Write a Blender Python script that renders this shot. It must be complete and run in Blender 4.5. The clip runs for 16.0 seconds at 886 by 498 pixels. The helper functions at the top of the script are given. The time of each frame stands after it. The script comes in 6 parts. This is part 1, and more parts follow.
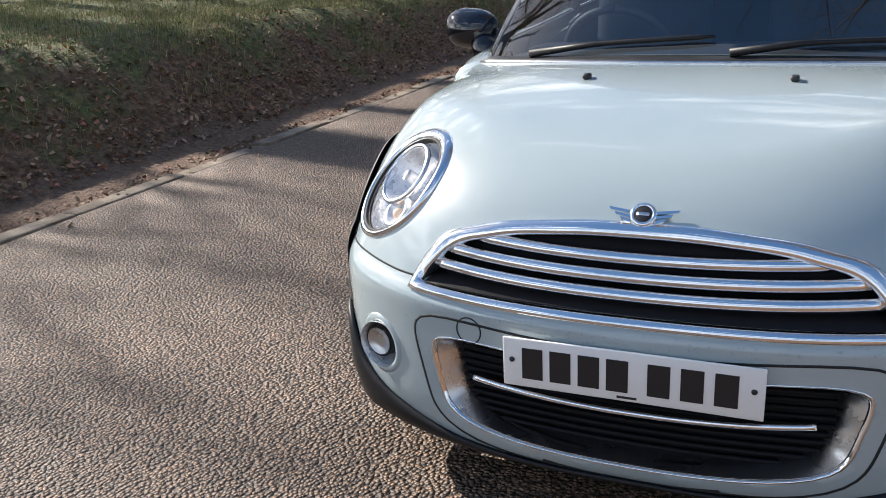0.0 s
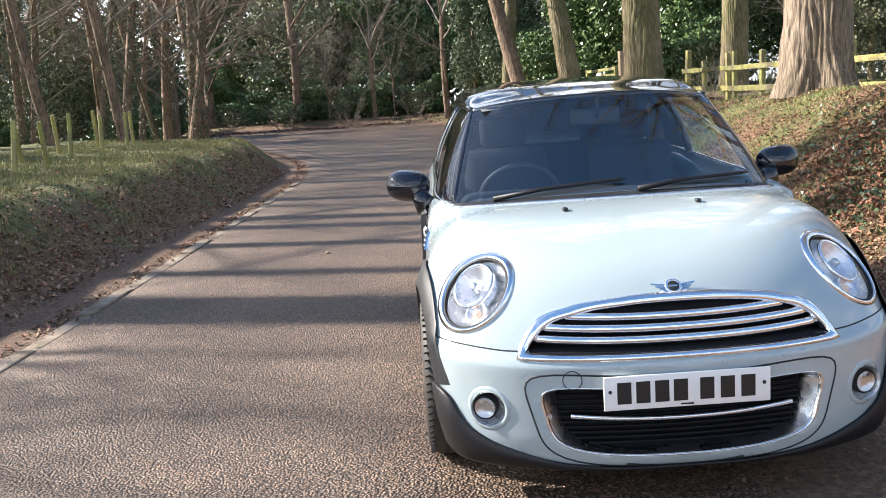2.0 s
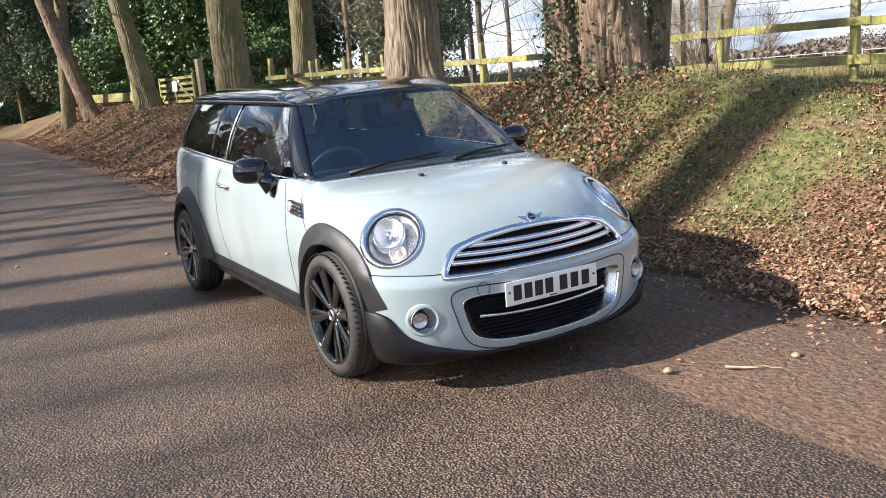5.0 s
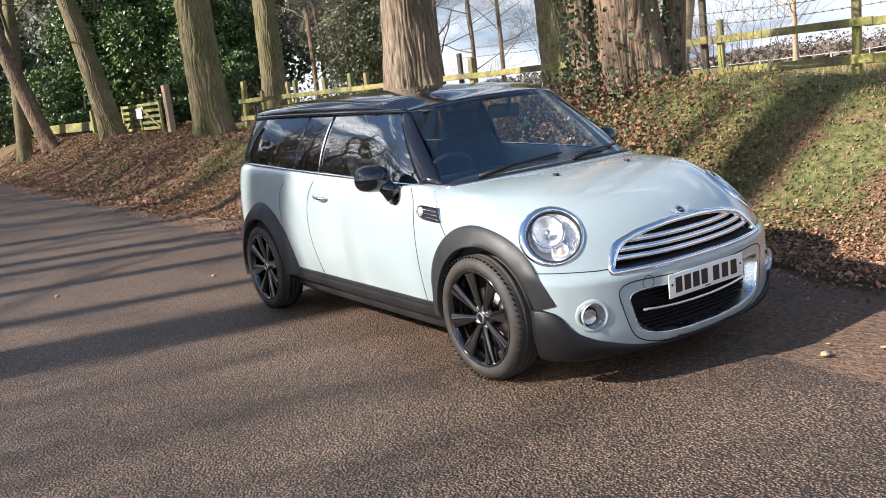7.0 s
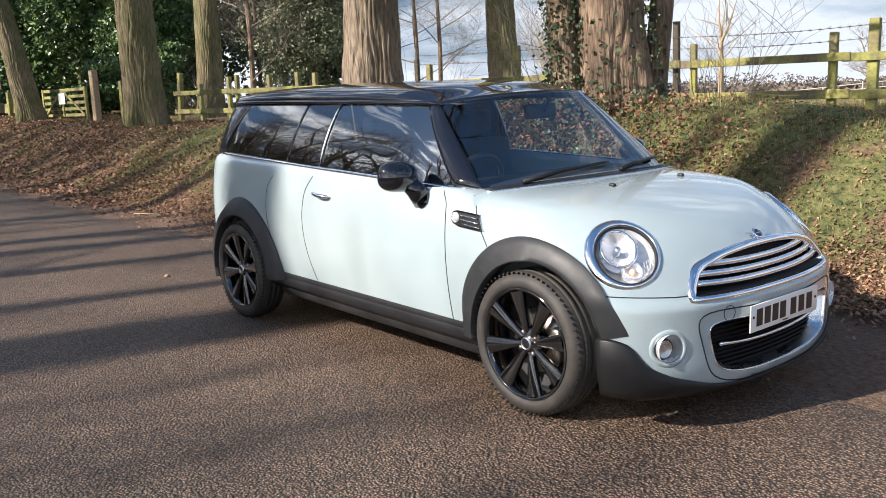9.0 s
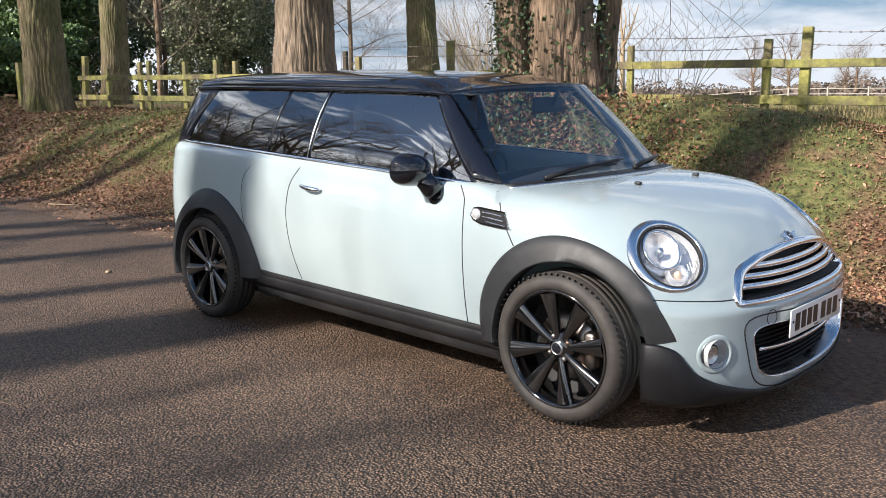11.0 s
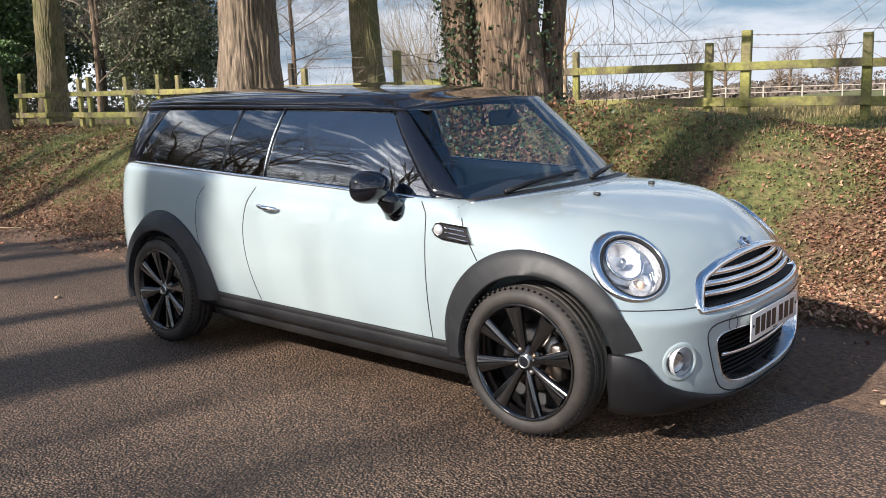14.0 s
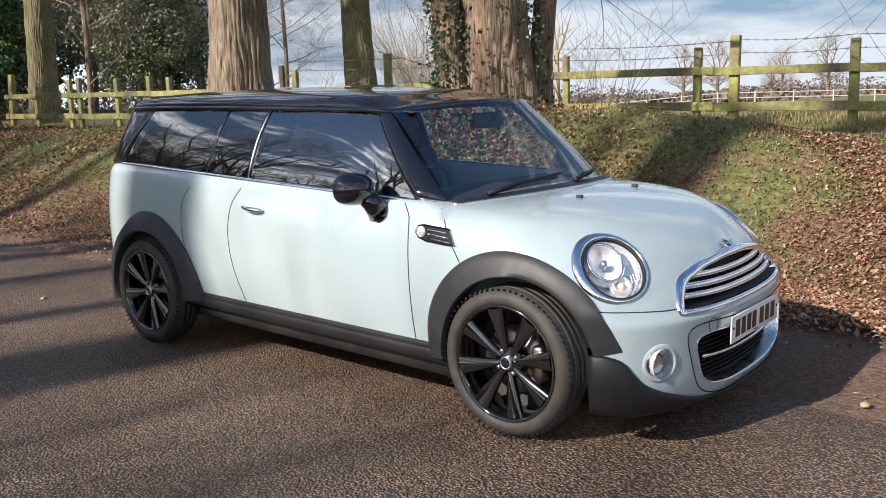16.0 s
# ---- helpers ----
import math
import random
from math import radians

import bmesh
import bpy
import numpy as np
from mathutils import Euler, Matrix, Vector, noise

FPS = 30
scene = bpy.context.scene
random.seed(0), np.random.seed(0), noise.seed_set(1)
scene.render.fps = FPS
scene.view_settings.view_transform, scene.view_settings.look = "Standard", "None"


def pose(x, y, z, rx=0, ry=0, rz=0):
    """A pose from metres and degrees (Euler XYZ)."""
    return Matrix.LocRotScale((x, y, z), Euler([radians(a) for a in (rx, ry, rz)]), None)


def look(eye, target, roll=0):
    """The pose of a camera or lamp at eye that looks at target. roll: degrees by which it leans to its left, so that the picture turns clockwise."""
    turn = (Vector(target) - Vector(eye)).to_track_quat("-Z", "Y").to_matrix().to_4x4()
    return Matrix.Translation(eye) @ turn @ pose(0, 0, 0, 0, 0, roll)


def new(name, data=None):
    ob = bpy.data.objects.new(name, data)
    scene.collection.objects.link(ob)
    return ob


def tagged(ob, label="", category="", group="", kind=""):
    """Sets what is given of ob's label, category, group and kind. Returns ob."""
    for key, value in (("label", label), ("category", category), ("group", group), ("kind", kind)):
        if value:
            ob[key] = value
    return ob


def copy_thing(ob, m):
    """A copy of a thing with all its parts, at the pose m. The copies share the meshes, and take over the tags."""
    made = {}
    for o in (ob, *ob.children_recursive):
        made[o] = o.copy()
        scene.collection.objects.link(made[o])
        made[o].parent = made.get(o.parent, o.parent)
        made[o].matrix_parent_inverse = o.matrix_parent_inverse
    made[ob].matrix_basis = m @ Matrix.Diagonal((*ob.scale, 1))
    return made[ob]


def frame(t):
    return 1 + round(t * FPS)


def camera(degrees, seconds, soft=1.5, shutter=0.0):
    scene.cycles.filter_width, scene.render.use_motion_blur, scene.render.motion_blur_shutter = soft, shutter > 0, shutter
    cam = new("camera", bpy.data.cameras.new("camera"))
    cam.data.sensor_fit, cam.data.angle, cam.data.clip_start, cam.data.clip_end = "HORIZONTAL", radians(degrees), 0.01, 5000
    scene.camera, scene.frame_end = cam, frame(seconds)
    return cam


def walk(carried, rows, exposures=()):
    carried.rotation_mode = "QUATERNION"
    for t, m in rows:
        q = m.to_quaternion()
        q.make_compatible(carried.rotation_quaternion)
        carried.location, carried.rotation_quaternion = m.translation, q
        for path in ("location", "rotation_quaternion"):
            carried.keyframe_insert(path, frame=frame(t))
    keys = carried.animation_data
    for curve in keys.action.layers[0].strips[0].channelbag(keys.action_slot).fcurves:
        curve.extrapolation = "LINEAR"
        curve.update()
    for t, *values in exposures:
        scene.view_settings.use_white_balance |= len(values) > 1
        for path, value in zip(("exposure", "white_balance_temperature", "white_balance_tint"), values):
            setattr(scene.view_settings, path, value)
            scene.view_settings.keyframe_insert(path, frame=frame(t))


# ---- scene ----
cam = camera(53.7, 16.0, soft=0.9)
PATH = [
    (0, (2.279, 0.295, 1.229), (0.538, -0.456, 0.595), -2.6),
    (0.5, (2.607, 0.096, 1.235), (0.799, -0.463, 0.59), -3.1),
    (1, (2.899, -0.085, 1.3), (1.022, -0.401, 0.685), -5.1),
    (1.5, (3.076, -0.42, 1.337), (1.132, -0.547, 0.885), -4.8),
    (2, (3.295, -0.741, 1.341), (1.322, -0.73, 1.014), -3.9),
    (2.5, (3.495, -1.0, 1.366), (1.538, -0.775, 1.023), -3.6),
    (3, (3.585, -1.33, 1.338), (1.651, -0.965, 0.981), -3.9),
    (3.5, (3.724, -1.62, 1.345), (1.83, -1.102, 0.967), -3.2),
    (4, (3.874, -1.851, 1.386), (2.055, -1.118, 0.996), -3.0),
    (4.2, (3.869, -1.938, 1.371), (2.078, -1.141, 0.977), -3.2),
    (6.3, (3.537, -2.942, 1.418), (1.899, -1.852, 1.059), -6.9),
    (6.5, (3.463, -3.003, 1.409), (1.825, -1.912, 1.051), -6.8),
    (7, (3.303, -3.165, 1.395), (1.664, -2.075, 1.04), -6.9),
    (7.5, (3.081, -3.224, 1.354), (1.443, -2.13, 1.007), -5.5),
    (8, (2.828, -3.222, 1.347), (1.195, -2.117, 1.013), -4.7),
    (8.5, (2.658, -3.245, 1.331), (1.047, -2.107, 1.0), -3.6),
    (8.7, (2.6, -3.265, 1.331), (1.029, -2.073, 0.999), -3.1),
    (10.8, (2.026, -3.434, 1.29), (0.619, -2.059, 0.933), -1.0),
    (11, (1.985, -3.514, 1.311), (0.622, -2.093, 0.957), -0.7),
    (11.5, (1.936, -3.629, 1.341), (0.632, -2.155, 0.987), -0.8),
    (12, (1.932, -3.617, 1.339), (0.637, -2.135, 0.986), -1.1),
    (12.5, (1.917, -3.555, 1.347), (0.631, -2.062, 1.002), -1.6),
    (13, (1.911, -3.539, 1.348), (0.63, -2.042, 1.005), -1.9),
    (13.5, (1.921, -3.541, 1.354), (0.642, -2.042, 1.011), -2.2),
    (14, (1.934, -3.541, 1.352), (0.656, -2.041, 1.01), -2.1),
    (14.5, (1.953, -3.54, 1.348), (0.677, -2.038, 1.007), -2.0),
    (15, (1.97, -3.53, 1.347), (0.697, -2.025, 1.011), -1.9),
    (15.5, (1.973, -3.522, 1.344), (0.704, -2.013, 1.009), -1.9),
    (16, (1.973, -3.524, 1.345), (0.707, -2.012, 1.01), -1.8),
]
walk(cam, [(t, look(eye, target, roll)) for t, eye, target, roll in PATH],
     exposures=[(0.0, 0.56), (1.0, 1.18), (2.0, 1.22), (3.0, 1.10), (4.0, 0.94), (8.5, 0.60), (11.0, 0.40), (16.0, 0.34)])

# ---- light ----
SUN_AZ = math.atan2(-1.0, -0.28)          # towards the sun, in the plan
SUN_EL = radians(32)
to_sun = Vector((math.cos(SUN_EL) * math.cos(SUN_AZ), math.cos(SUN_EL) * math.sin(SUN_AZ), math.sin(SUN_EL)))
world = bpy.data.worlds.new("sky_world")
scene.world = world
world.use_nodes = True
wn = world.node_tree.nodes
wl = world.node_tree.links
wn.clear()
w_out = wn.new("ShaderNodeOutputWorld")
w_bg = wn.new("ShaderNodeBackground")
w_sky = wn.new("ShaderNodeTexSky")
w_sky.sky_type = "NISHITA"
w_sky.sun_disc = False
w_sky.sun_elevation = SUN_EL
w_sky.sun_rotation = math.pi / 2 - SUN_AZ
w_sky.air_density, w_sky.dust_density, w_sky.ozone_density = 1.0, 1.5, 1.0
# broken white cloud over the blue
w_co = wn.new("ShaderNodeTexCoord")
w_map = wn.new("ShaderNodeMapping")
w_map.inputs["Scale"].default_value = (1.3, 1.3, 6.0)
w_noise = wn.new("ShaderNodeTexNoise")
w_noise.inputs["Scale"].default_value = 2.4
w_noise.inputs["Detail"].default_value = 7
w_noise.inputs["Roughness"].default_value = 0.55
w_ramp = wn.new("ShaderNodeValToRGB")
w_ramp.color_ramp.elements[0].position, w_ramp.color_ramp.elements[1].position = 0.40, 0.54
w_mix = wn.new("ShaderNodeMix")
w_mix.data_type = "RGBA"
# clouds brighten towards the sun
w_dot = wn.new("ShaderNodeVectorMath")
w_dot.operation = "DOT_PRODUCT"
w_dot.inputs[1].default_value = to_sun
w_gain = wn.new("ShaderNodeMapRange")
w_gain.inputs["From Min"].default_value, w_gain.inputs["From Max"].default_value = -0.3, 1.0
w_gain.inputs["To Min"].default_value, w_gain.inputs["To Max"].default_value = 0.0, 34.0
w_add = wn.new("ShaderNodeVectorMath")
w_add.operation = "MULTIPLY_ADD"
w_add.inputs[1].default_value = (0.96, 0.98, 1.0)
w_add.inputs[2].default_value = (13.0, 14.0, 15.6)
wl.new(w_co.outputs["Generated"], w_dot.inputs[0])
wl.new(w_dot.outputs["Value"], w_gain.inputs["Value"])
wl.new(w_gain.outputs["Result"], w_add.inputs[0])
wl.new(w_add.outputs["Vector"], w_mix.inputs[7])
wl.new(w_co.outputs["Generated"], w_map.inputs["Vector"])
wl.new(w_map.outputs["Vector"], w_noise.inputs["Vector"])
# cloud gathers towards the horizon and breaks overhead
w_sep = wn.new("ShaderNodeSeparateXYZ")
wl.new(w_co.outputs["Generated"], w_sep.inputs[0])
w_thin = wn.new("ShaderNodeMath")
w_thin.operation = "MULTIPLY_ADD"
w_thin.inputs[1].default_value = -0.36
w_square = wn.new("ShaderNodeMath")
w_square.operation = "POWER"
w_square.inputs[1].default_value = 2.0
wl.new(w_sep.outputs["Z"], w_square.inputs[0])
wl.new(w_square.outputs[0], w_thin.inputs[0])
wl.new(w_noise.outputs["Fac"], w_thin.inputs[2])
wl.new(w_thin.outputs[0], w_ramp.inputs["Fac"])
wl.new(w_ramp.outputs["Color"], w_mix.inputs[0])
w_blue = wn.new("ShaderNodeVectorMath")
w_blue.operation = "ADD"
w_blue.inputs[1].default_value = (0.7, 2.0, 4.6)
wl.new(w_sky.outputs["Color"], w_blue.inputs[0])
wl.new(w_blue.outputs["Vector"], w_mix.inputs[6])
wl.new(w_mix.outputs[2], w_bg.inputs["Color"])
w_bg.inputs["Strength"].default_value = 0.048
wl.new(w_bg.outputs["Background"], w_out.inputs["Surface"])
sun_data = bpy.data.lights.new("sun", "SUN")
sun_data.energy, sun_data.angle, sun_data.color = 7.0, radians(0.75), (1.0, 0.92, 0.84)
sun = new("sun", sun_data)
sun.matrix_world = look(Vector((0, 0, 0)) + to_sun * 60, (0, 0, 0))

# ---- materials ----
def material(name, color, rough=0.5, metal=0.0, coat=0.0, grain=0.0, grain_scale=40.0, second=None, second_scale=3.0,
             bump=0.0, bump_scale=200.0, transmission=0.0, ior=1.5, per_object=0.0, per_island=0.0, stretch=1.0, rough_var=0.0, emission=None, alpha=1.0):
    """A procedural surface: base colour with fine grain, a second colour in large patches, relief and changing gloss."""
    m = bpy.data.materials.new(name)
    m.use_nodes = True
    n, l = m.node_tree.nodes, m.node_tree.links
    b = n["Principled BSDF"]
    b.inputs["Roughness"].default_value = rough
    b.inputs["Metallic"].default_value = metal
    b.inputs["IOR"].default_value = ior
    b.inputs["Coat Weight"].default_value = coat
    b.inputs["Coat Roughness"].default_value = 0.03
    b.inputs["Transmission Weight"].default_value = transmission
    b.inputs["Alpha"].default_value = alpha
    co = n.new("ShaderNodeTexCoord")
    mp = n.new("ShaderNodeMapping")
    mp.inputs["Scale"].default_value = (1, 1, stretch)
    l.new(co.outputs["Object"], mp.inputs["Vector"])
    col = n.new("ShaderNodeRGB")
    col.outputs[0].default_value = (*color, 1)
    out = col.outputs[0]
    if second:
        big = n.new("ShaderNodeTexNoise")
        big.inputs["Scale"].default_value, big.inputs["Detail"].default_value = second_scale, 5
        l.new(co.outputs["Object"], big.inputs["Vector"])
        ramp = n.new("ShaderNodeValToRGB")
        ramp.color_ramp.elements[0].position, ramp.color_ramp.elements[1].position = 0.42, 0.62
        l.new(big.outputs["Fac"], ramp.inputs["Fac"])
        mix = n.new("ShaderNodeMix")
        mix.data_type = "RGBA"
        l.new(ramp.outputs["Color"], mix.inputs[0])
        l.new(out, mix.inputs[6])
        mix.inputs[7].default_value = (*second, 1)
        out = mix.outputs[2]
    if grain:
        fine = n.new("ShaderNodeTexNoise")
        fine.inputs["Scale"].default_value, fine.inputs["Detail"].default_value = grain_scale, 4
        l.new(mp.outputs["Vector"], fine.inputs["Vector"])
        rng = n.new("ShaderNodeMapRange")
        rng.inputs["From Min"].default_value, rng.inputs["From Max"].default_value = 0.25, 0.75
        rng.inputs["To Min"].default_value, rng.inputs["To Max"].default_value = 1 - grain, 1 + grain
        l.new(fine.outputs["Fac"], rng.inputs["Value"])
        hsv = n.new("ShaderNodeHueSaturation")
        l.new(rng.outputs["Result"], hsv.inputs["Value"])
        l.new(out, hsv.inputs["Color"])
        out = hsv.outputs["Color"]
    for amount, node, socket in ((per_object, "ShaderNodeObjectInfo", "Random"), (per_island, "ShaderNodeNewGeometry", "Random Per Island")):
        if amount:
            info = n.new(node)
            rng = n.new("ShaderNodeMapRange")
            rng.inputs["To Min"].default_value, rng.inputs["To Max"].default_value = 1 - amount, 1 + amount
            l.new(info.outputs[socket], rng.inputs["Value"])
            hsv = n.new("ShaderNodeHueSaturation")
            l.new(rng.outputs["Result"], hsv.inputs["Value"])
            hue = n.new("ShaderNodeMapRange")
            hue.inputs["To Min"].default_value, hue.inputs["To Max"].default_value = 0.5 + 0.05 * amount, 0.5 - 0.05 * amount
            l.new(info.outputs[socket], hue.inputs["Value"])
            l.new(hue.outputs["Result"], hsv.inputs["Hue"])
            l.new(out, hsv.inputs["Color"])
            out = hsv.outputs["Color"]
    l.new(out, b.inputs["Base Color"])
    if rough_var:
        rn = n.new("ShaderNodeTexNoise")
        rn.inputs["Scale"].default_value, rn.inputs["Detail"].default_value = 9.0, 5
        l.new(co.outputs["Object"], rn.inputs["Vector"])
        rr = n.new("ShaderNodeMapRange")
        rr.inputs["From Min"].default_value, rr.inputs["From Max"].default_value = 0.3, 0.7
        rr.inputs["To Min"].default_value, rr.inputs["To Max"].default_value = max(rough - rough_var, 0.01), min(rough + rough_var, 1)
        l.new(rn.outputs["Fac"], rr.inputs["Value"])
        l.new(rr.outputs["Result"], b.inputs["Roughness"])
    if bump:
        bn = n.new("ShaderNodeTexNoise")
        bn.inputs["Scale"].default_value, bn.inputs["Detail"].default_value = bump_scale, 6
        l.new(mp.outputs["Vector"], bn.inputs["Vector"])
        bp = n.new("ShaderNodeBump")
        bp.inputs["Strength"].default_value, bp.inputs["Distance"].default_value = bump, 1.0 / bump_scale
        l.new(bn.outputs["Fac"], bp.inputs["Height"])
        l.new(bp.outputs["Normal"], b.inputs["Normal"])
    if emission:
        b.inputs["Emission Color"].default_value = (*emission, 1)
        b.inputs["Emission Strength"].default_value = 1
    return m


def thin_glass(name, tint, straight):
    """A thin pane: tinted see-through with a mirror gloss that grows towards grazing."""
    m = bpy.data.materials.new(name)
    m.use_nodes = True
    n, l = m.node_tree.nodes, m.node_tree.links
    n.clear()
    out, mix = n.new("ShaderNodeOutputMaterial"), n.new("ShaderNodeMixShader")
    clear, gloss, edge = n.new("ShaderNodeBsdfTransparent"), n.new("ShaderNodeBsdfGlossy"), n.new("ShaderNodeLayerWeight")
    steep, fr = n.new("ShaderNodeMath"), n.new("ShaderNodeMath")
    clear.inputs["Color"].default_value = (*tint, 1)
    gloss.inputs["Roughness"].default_value = 0.015
    edge.inputs["Blend"].default_value = 0.5
    steep.operation, fr.operation = "POWER", "MULTIPLY_ADD"
    steep.inputs[1].default_value = 5.0
    fr.inputs[1].default_value, fr.inputs[2].default_value = 1 - straight, straight
    l.new(edge.outputs["Facing"], steep.inputs[0])
    l.new(steep.outputs[0], fr.inputs[0])
    l.new(fr.outputs[0], mix.inputs[0])
    l.new(clear.outputs[0], mix.inputs[1])
    l.new(gloss.outputs[0], mix.inputs[2])
    l.new(mix.outputs[0], out.inputs["Surface"])
    return m


PAINT = material("ice_blue_paint", (0.345, 0.408, 0.42), 0.25, 0.0, coat=1.0, grain=0.025, grain_scale=900, second=(0.322, 0.392, 0.412), second_scale=2.0)
BLACK_GLOSS = material("gloss_black_paint", (0.006, 0.007, 0.011), 0.06, coat=0.6, rough_var=0.03)
PLASTIC = material("grey_black_plastic", (0.011, 0.012, 0.014), 0.52, grain=0.15, grain_scale=60, second=(0.020, 0.021, 0.023), second_scale=5, bump=0.25, bump_scale=900, rough_var=0.08)
RUBBER = material("tyre_rubber", (0.030, 0.027, 0.025), 0.65, grain=0.2, grain_scale=30, second=(0.045, 0.039, 0.034), second_scale=9, bump=0.3, bump_scale=400)
CHROME = material("chrome", (0.86, 0.87, 0.88), 0.11, 1.0, rough_var=0.04)
SATIN = material("satin_silver", (0.62, 0.63, 0.64), 0.28, 1.0, rough_var=0.06)
WHEEL = material("gloss_black_alloy", (0.003, 0.003, 0.0035), 0.10, ior=1.7, coat=1.0, rough_var=0.04)
STEEL = material("brake_steel", (0.42, 0.40, 0.38), 0.35, 1.0, second=(0.28, 0.2, 0.15), second_scale=12)
DARK = material("dark_recess", (0.008, 0.008, 0.009), 0.7, grain=0.2, grain_scale=50)
MESHBLACK = material("black_mesh_plastic", (0.010, 0.010, 0.012), 0.6, ior=1.25, bump=0.3, bump_scale=300)
GLASS = thin_glass("door_glass", (0.55, 0.63, 0.67), 0.36)
SCREEN = thin_glass("windscreen_glass", (0.84, 0.90, 0.93), 0.15)
TINT = thin_glass("privacy_glass", (0.05, 0.06, 0.07), 0.28)
LENS = thin_glass("lamp_lens", (0.97, 0.97, 0.97), 0.045)
AMBER = material("amber_bulb", (0.92, 0.66, 0.48), 0.3, coat=0.5)
PLATE = material("white_plate", (0.80, 0.80, 0.78), 0.30, coat=0.4, grain=0.03, grain_scale=300)
INK = material("black_print", (0.015, 0.015, 0.016), 0.4)
CABIN = material("dark_cabin_plastic", (0.022, 0.025, 0.032), 0.6, bump=0.2, bump_scale=500)
CLOTH = material("blue_grey_seat_cloth", (0.014, 0.017, 0.026), 0.85, grain=0.2, grain_scale=400, bump=0.3, bump_scale=700)
SEAM = material("panel_gap", (0.012, 0.015, 0.016), 0.8)
GAUZE = material("mirror_glass", (0.8, 0.82, 0.84), 0.02, 1.0)
REFLECT = material("bright_lamp_reflector", (0.86, 0.86, 0.87), 0.24, 0.6, rough_var=0.1, bump=0.2, bump_scale=60)
LIP = material("black_bumper_plastic", (0.010, 0.010, 0.0115), 0.45, ior=1.38, grain=0.2, grain_scale=60, bump=0.2, bump_scale=900, rough_var=0.08)

# ---- mesh tools ----
def part(name, bm, mat, parent=None, label="", smooth=True):
    """Links a bmesh as one mesh object under a thing or a part."""
    me = bpy.data.meshes.new(name)
    bm.to_mesh(me)
    bm.free()
    me.materials.append(mat)
    if smooth:
        me.shade_smooth()
    ob = new(name, me)
    if parent is not None:
        ob.parent = parent
    if label:
        ob["label"] = label
    return ob


def raw(name, verts, faces, mat, parent=None, label="", smooth=True):
    """The same from arrays of corners and faces."""
    me = bpy.data.meshes.new(name)
    me.from_pydata([tuple(v) for v in verts], [], [tuple(f) for f in faces])
    me.materials.append(mat)
    if smooth:
        me.shade_smooth()
    ob = new(name, me)
    if parent is not None:
        ob.parent = parent
    if label:
        ob["label"] = label
    return ob


def grid_bm(points, close_u=False, close_v=False):
    """A sheet of quads over points[u][v]."""
    bm = bmesh.new()
    rows = [[bm.verts.new(p) for p in row] for row in points]
    nu, nv = len(rows), len(rows[0])
    for i in range(nu if close_u else nu - 1):
        for j in range(nv if close_v else nv - 1):
            q = [rows[i][j], rows[(i + 1) % nu][j], rows[(i + 1) % nu][(j + 1) % nv], rows[i][(j + 1) % nv]]
            if len(set(q)) == 4:
                bm.faces.new(q)
    return bm


def outward(bm, way=None, centre=None):
    """Turns a sheet's faces to look along a way, or away from a centre."""
    bm.normal_update()
    total = sum((f.normal.dot(Vector(way) if way else f.calc_center_median() - Vector(centre)) * f.calc_area() for f in bm.faces))
    if total < 0:
        bmesh.ops.reverse_faces(bm, faces=bm.faces)
    return bm


def thick(bm, depth):
    """Gives a sheet thickness, inwards along its normals for a positive depth."""
    bmesh.ops.recalc_face_normals(bm, faces=bm.faces)
    bmesh.ops.solidify(bm, geom=list(bm.faces), thickness=depth)
    return bm


def sweep(path, normals, profile, closed=False, caps=True):
    """A strip of the given profile [(across, out), ...] along a path that lies on a surface with those normals."""
    path = [Vector(p) for p in path]
    normals = [Vector(n).normalized() for n in normals]
    count = len(path)
    rows = []
    for i in range(count):
        a = path[(i - 1) % count] if closed or i else path[i]
        b = path[(i + 1) % count] if closed or i < count - 1 else path[i]
        along = (b - a).normalized()
        across = along.cross(normals[i]).normalized()
        rows.append([path[i] + across * s + normals[i] * o for s, o in profile])
    bm = grid_bm(rows, close_u=closed, close_v=True)
    if caps and not closed:
        bm.verts.ensure_lookup_table()
        n = len(profile)
        bm.faces.new(bm.verts[:n])
        bm.faces.new(list(bm.verts)[-n:])
    bmesh.ops.recalc_face_normals(bm, faces=bm.faces)
    return bm


def tube(path, radii, sides=8):
    """A round bar along a path; radii one or many."""
    path = [Vector(p) for p in path]
    if not hasattr(radii, "__len__"):
        radii = [radii] * len(path)
    ref = Vector((0.31, 0.17, 0.93))
    rows = []
    for i, p in enumerate(path):
        along = (path[min(i + 1, len(path) - 1)] - path[max(i - 1, 0)]).normalized()
        u = along.cross(ref)
        if u.length < 0.05:
            u = along.cross(Vector((1, 0, 0)))
        u.normalize()
        v = along.cross(u)
        rows.append([p + (u * math.cos(2 * math.pi * k / sides) + v * math.sin(2 * math.pi * k / sides)) * radii[i] for k in range(sides)])
    bm = grid_bm(rows, close_v=True)
    bm.verts.ensure_lookup_table()
    bm.faces.new(bm.verts[:sides])
    bm.faces.new(list(bm.verts)[-sides:])
    bmesh.ops.recalc_face_normals(bm, faces=bm.faces)
    return bm


